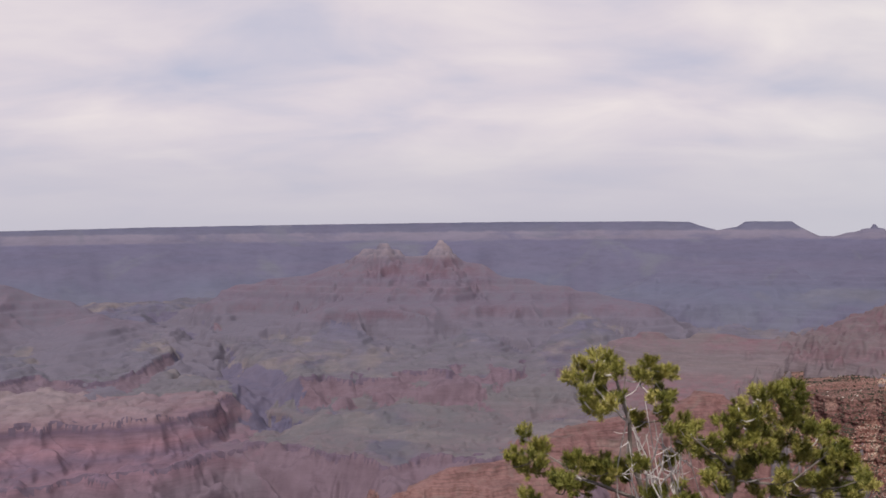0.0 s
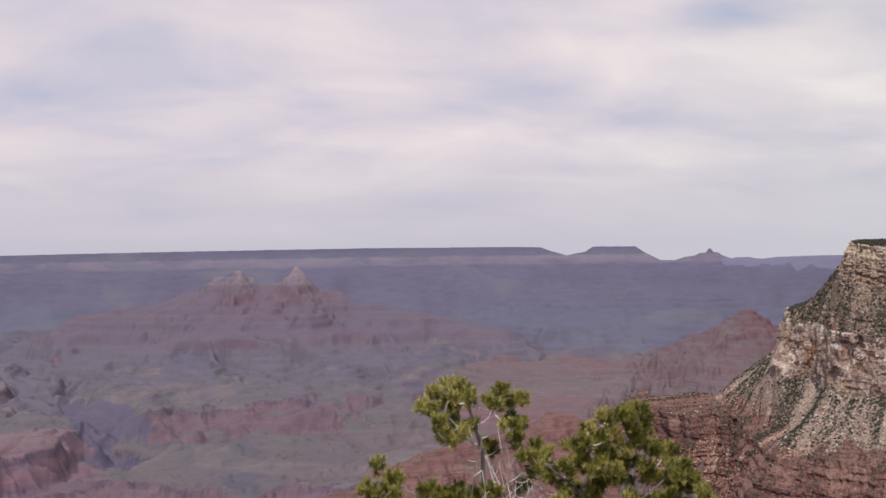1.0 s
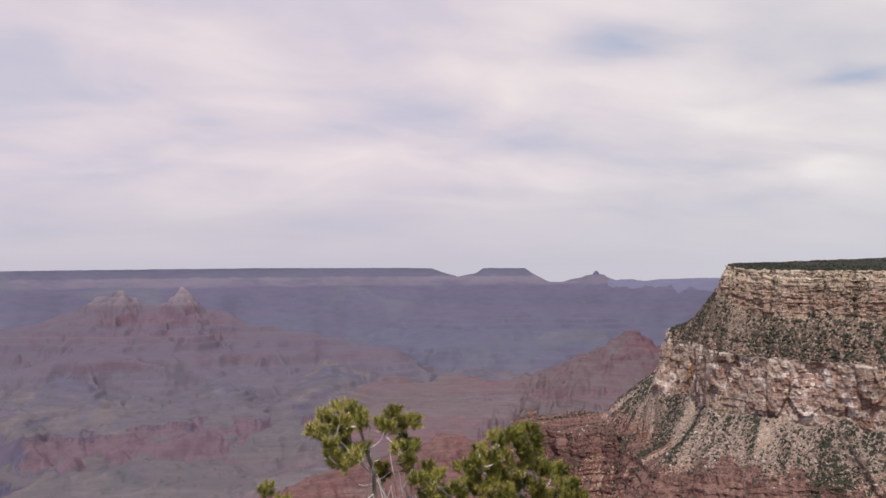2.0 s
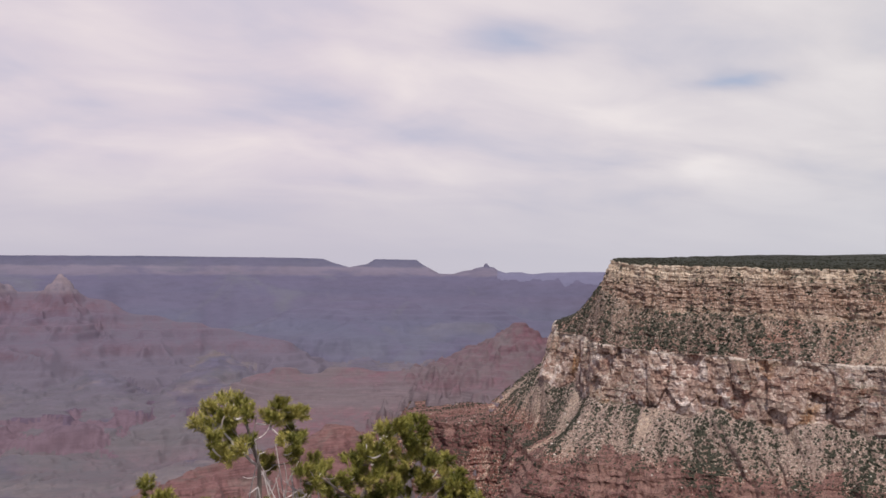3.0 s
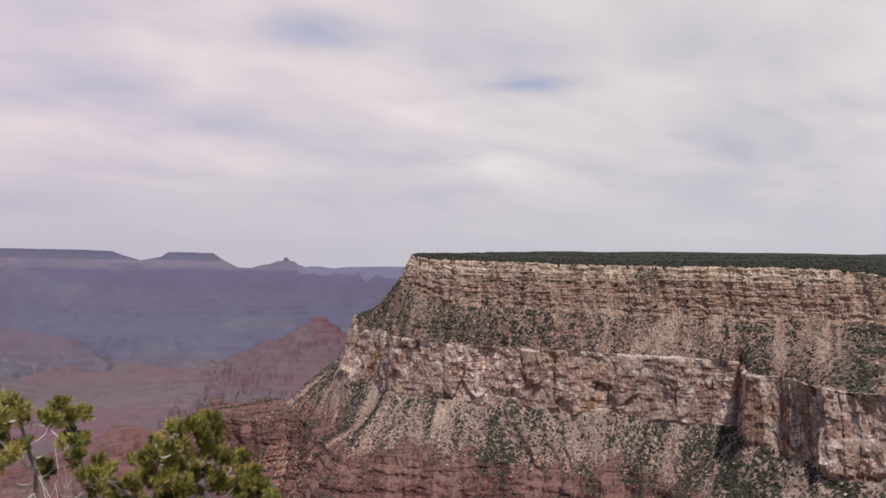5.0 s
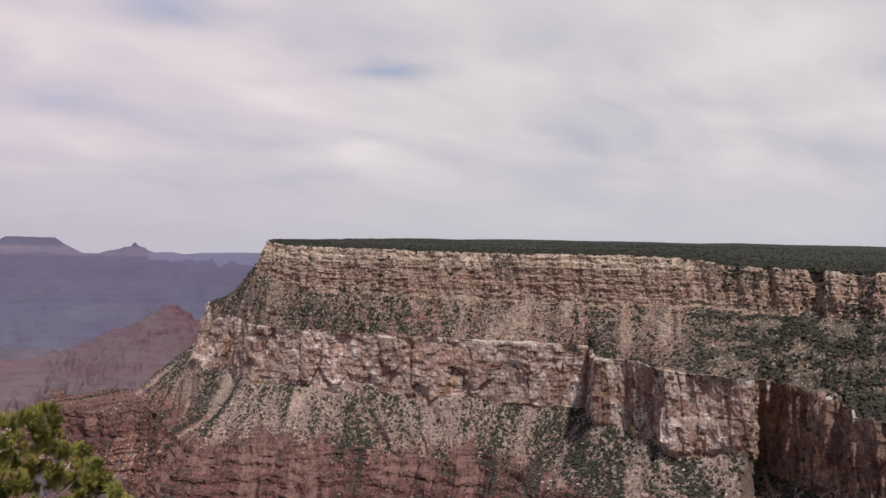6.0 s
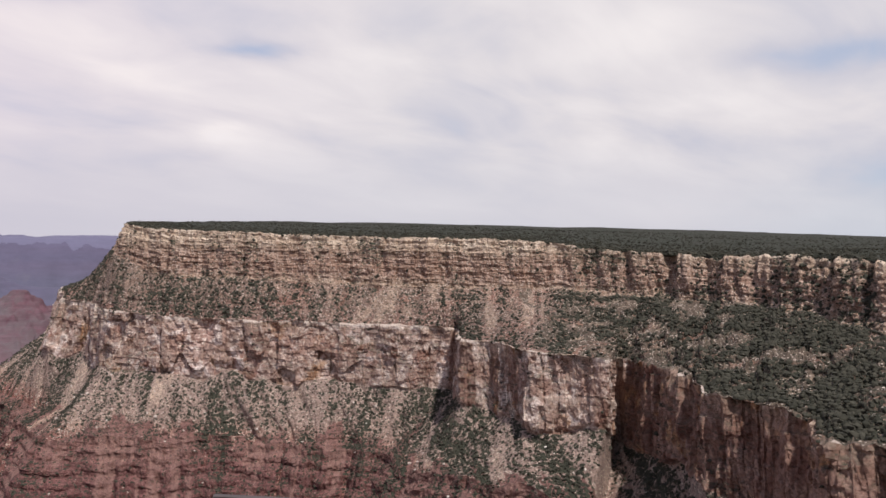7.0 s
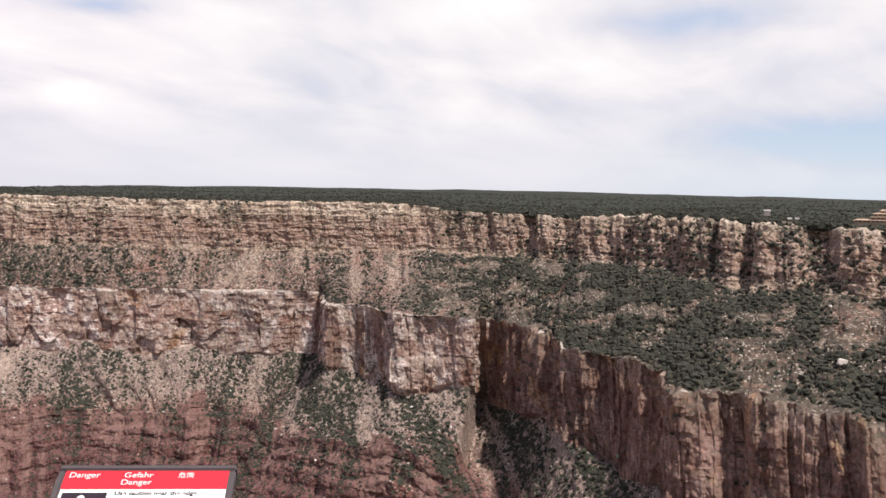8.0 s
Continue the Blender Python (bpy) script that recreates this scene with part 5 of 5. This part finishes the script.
def warning_sign():
    W, H = 0.468, 0.34                      # the printed face
    sign = new("warning_sign")
    tagged(sign, "low brown-framed danger sign with red header, on two posts", "sign")
    sign.matrix_basis = SIGN_POSE
    f = 0.019
    panel = part("panel", slab(W, H, 0.012, 0.001, (0, -H / 2, -0.004)), SIGN_WHITE, sign)
    part("header", slab(W, 0.065, 0.004, 0, (0, -0.0325, -0.0015)), SIGN_RED, panel, "bright red header band")
    frame_bm = slab(W + 2 * f, f, 0.03, 0.004, (0, f / 2, 0.004))
    part("frame_top", frame_bm, SIGN_FRAME, sign)
    part("frame_bottom", slab(W + 2 * f, f, 0.03, 0.004, (0, -H - f / 2, 0.004)), SIGN_FRAME, sign)
    for s in (-1, 1):
        part("frame_side", slab(f, H - 0.004, 0.03, 0.004, (s * (W / 2 + f / 2), -H / 2, 0.004)), SIGN_FRAME, sign)
    words("lettering", "Danger", 0.0265, (-W / 2 + 0.012, -0.0255, 0.0), SIGN_WHITE, panel, bold=0.0, wide=1.12)
    words("lettering", "Gefahr", 0.0265, (-0.024, -0.0255, 0.0), SIGN_WHITE, panel, "CENTER", bold=0.0, wide=1.12)
    words("lettering", "Danger", 0.0265, (-0.026, -0.0515, 0.0), SIGN_WHITE, panel, "CENTER", bold=0.0, wide=1.12)
    words("lettering", "\u5371\u967a", 0.022, (0.112, -0.0255, 0.0), SIGN_WHITE, panel, "CENTER", bold=0.0, wide=1.05)
    words("lettering", "Use caution near the edge", 0.0185, (-0.080, -0.086, -0.0035), SIGN_BLACK, panel, bold=0.0005, wide=1.18)
    pic = part("picture", slab(0.125, 0.16, 0.003, 0.0006, (-W / 2 + 0.072, -0.158, -0.002)), SIGN_BLACK, panel, "dark printed pictogram panel")
    bm = bmesh.new()
    bmesh.ops.create_circle(bm, cap_ends=True, radius=0.010, segments=16)
    for a, b in (((-0.008, -0.016), (0.008, -0.05)),):
        vs = [bm.verts.new((x, y, 0)) for x, y in ((a[0], a[1]), (a[0], b[1]), (b[0], b[1]), (b[0], a[1]))]
        bm.faces.new(vs)
    mark = part("pictogram", bm, SIGN_WHITE, pic, "plain white mark")
    mark.location = (-W / 2 + 0.066, -0.098, -0.0012)
    for k in range(7):
        l = 0.235 - 0.05 * (k % 3 == 2)
        part("text_line", slab(l, 0.0045, 0.001, 0, (-0.078 + l / 2, -0.103 - 0.022 * k, -0.0032)), SIGN_BLACK, panel, "illegible line of small print")
    # posts down to the ground
    inv = SIGN_POSE.inverted()
    for s in (-1, 1):
        top = SIGN_POSE @ Vector((s * W * 0.36, -H * 0.45, -0.03))
        bm = bmesh.new()
        bmesh.ops.create_cube(bm, size=1.0)
        bmesh.ops.scale(bm, vec=(0.05, 0.05, top.z + 0.14), verts=bm.verts)
        bmesh.ops.translate(bm, vec=(top.x, top.y, (top.z - 0.12) / 2), verts=bm.verts)
        bmesh.ops.transform(bm, matrix=inv, verts=bm.verts)
        part("post", bm, SIGN_FRAME, sign)


# the middle of the printed face's upper edge; it faces the viewer and leans back
SIGN_TURN, SIGN_TILT = -56.8, 33.0
SIGN_POSE = pose(1.951, 2.089, 0.8125, SIGN_TILT, 0.0, SIGN_TURN)
warning_sign()


# ---- the lodge on the far rim ----
def lodge():
    stone = plain("tan_stone", (0.34, 0.26, 0.19), 0.9, 0.3, 0.25)
    roof_m = plain("tan_shingle", (0.42, 0.30, 0.21), 0.85, 0.5, 0.25)
    dark = plain("dark_glass", (0.03, 0.032, 0.035), 0.15)
    x, y = polar(86.5, 1318.0)
    house = new("lodge")
    tagged(house, "low tan stone lodge with layered roofs on the rim", "building")
    house.matrix_basis = pose(x, y, -21.0, 0, 0, -86)
    for w, d, h0, h1, cx, over in ((100, 20, -7, 2.6, 0, 2.6), (66, 15, 3.1, 7.0, 4, 2.2), (26, 12, 7.6, 11.0, -14, 1.8), (7, 6, 12.2, 15.0, -16, 1.0)):
        bm = bmesh.new()
        bmesh.ops.create_cube(bm, size=1.0)
        bmesh.ops.scale(bm, vec=(w, d, h1 - h0), verts=bm.verts)
        bmesh.ops.translate(bm, vec=(cx, 0, (h0 + h1) / 2), verts=bm.verts)
        wall = part("wall", bm, stone, house)
        n = int(w / 5)
        for k in range(n):
            bm = bmesh.new()
            bmesh.ops.create_cube(bm, size=1.0)
            bmesh.ops.scale(bm, vec=(2.2, 0.3, 1.5), verts=bm.verts)
            bmesh.ops.translate(bm, vec=(cx - w / 2 + (k + 0.5) * w / n, -d / 2 - 0.06, h1 - 1.4), verts=bm.verts)
            part("window", bm, dark, wall, "dark window")
        bm = bmesh.new()
        v = [bm.verts.new(p) for p in ((cx - w / 2 - over, -d / 2 - over, h1), (cx + w / 2 + over, -d / 2 - over, h1), (cx + w / 2 + over, d / 2 + over, h1), (cx - w / 2 - over, d / 2 + over, h1),
                                       (cx - w / 2 + d * 0.3, 0, h1 + 2.0), (cx + w / 2 - d * 0.3, 0, h1 + 2.0))]
        for f in ((0, 1, 5, 4), (1, 2, 5), (2, 3, 4, 5), (3, 0, 4), (3, 2, 1, 0)):
            bm.faces.new([v[i] for i in f])
        part("roof", bm, roof_m, house, "weathered tan shingle roof")


lodge()


# ---- small things along the rim ----
def parapet():
    """A low stone wall that follows the rim beside the lodge."""
    stone = plain("pale_wall_stone", (0.40, 0.33, 0.26), 0.9, 0.6, 0.25)
    wall = new("parapet")
    x0, y0 = polar(82.2, 1352.0)
    wall.location = (x0, y0, -24.5)
    tagged(wall, "low pale stone parapet along the canyon rim", "wall")
    az = np.linspace(80.5, 83.9, 24)
    for a, b in zip(az[:-1], az[1:]):
        (ax, ay), (bx, by) = polar(a, 1352.0), polar(b, 1352.0)
        l = math.hypot(bx - ax, by - ay)
        bm = bmesh.new()
        bmesh.ops.create_cube(bm, size=1.0)
        bmesh.ops.scale(bm, vec=(l - 0.15, 0.7, 3.0), verts=bm.verts)
        bmesh.ops.bevel(bm, geom=bm.edges[:], offset=0.1, segments=1, affect="EDGES")
        bmesh.ops.rotate(bm, matrix=Matrix.Rotation(math.atan2(by - ay, bx - ax), 3, "Z"), verts=bm.verts)
        bmesh.ops.translate(bm, vec=((ax + bx) / 2 - x0, (ay + by) / 2 - y0, -0.3 + 0.4 * math.sin(a * 9)), verts=bm.verts)
        part("wall_section", bm, stone, wall)


def cabin(az, dist, z, w, label):
    pale = plain("pale_cabin_wall", (0.34, 0.30, 0.26), 0.85, 0.8, 0.15)
    roof_m = plain("grey_metal_roof", (0.36, 0.34, 0.32), 0.5, 0.8, 0.15)
    x, y = polar(az, dist)
    house = new("cabin")
    house.matrix_basis = pose(x, y, z, 0, 0, -az)
    tagged(house, label, "building", "small buildings on the rim")
    d, h = w * 0.6, 3.0
    bm = bmesh.new()
    bmesh.ops.create_cube(bm, size=1.0)
    bmesh.ops.scale(bm, vec=(w, d, h + 4), verts=bm.verts)
    bmesh.ops.translate(bm, vec=(0, 0, (h - 4) / 2), verts=bm.verts)
    part("wall", bm, pale, house)
    bm = bmesh.new()
    v = [bm.verts.new(q) for q in ((-w / 2 - 0.6, -d / 2 - 0.6, h), (w / 2 + 0.6, -d / 2 - 0.6, h), (w / 2 + 0.6, d / 2 + 0.6, h), (-w / 2 - 0.6, d / 2 + 0.6, h), (-w / 2 - 0.6, 0, h + 2.2), (w / 2 + 0.6, 0, h + 2.2))]
    for f in ((0, 1, 5, 4), (1, 2, 5), (2, 3, 4, 5), (3, 0, 4), (3, 2, 1, 0)):
        bm.faces.new([v[i] for i in f])
    part("roof", bm, roof_m, house)


parapet()
for _az, _dist, _z, _w in ((79.65, 1480.0, -13.5, 9.0), (80.9, 1400.0, -23.5, 5.0), (81.3, 1405.0, -23.5, 4.5)):
    cabin(_az, _dist, _z, _w, "small pale cabin among trees on the rim")
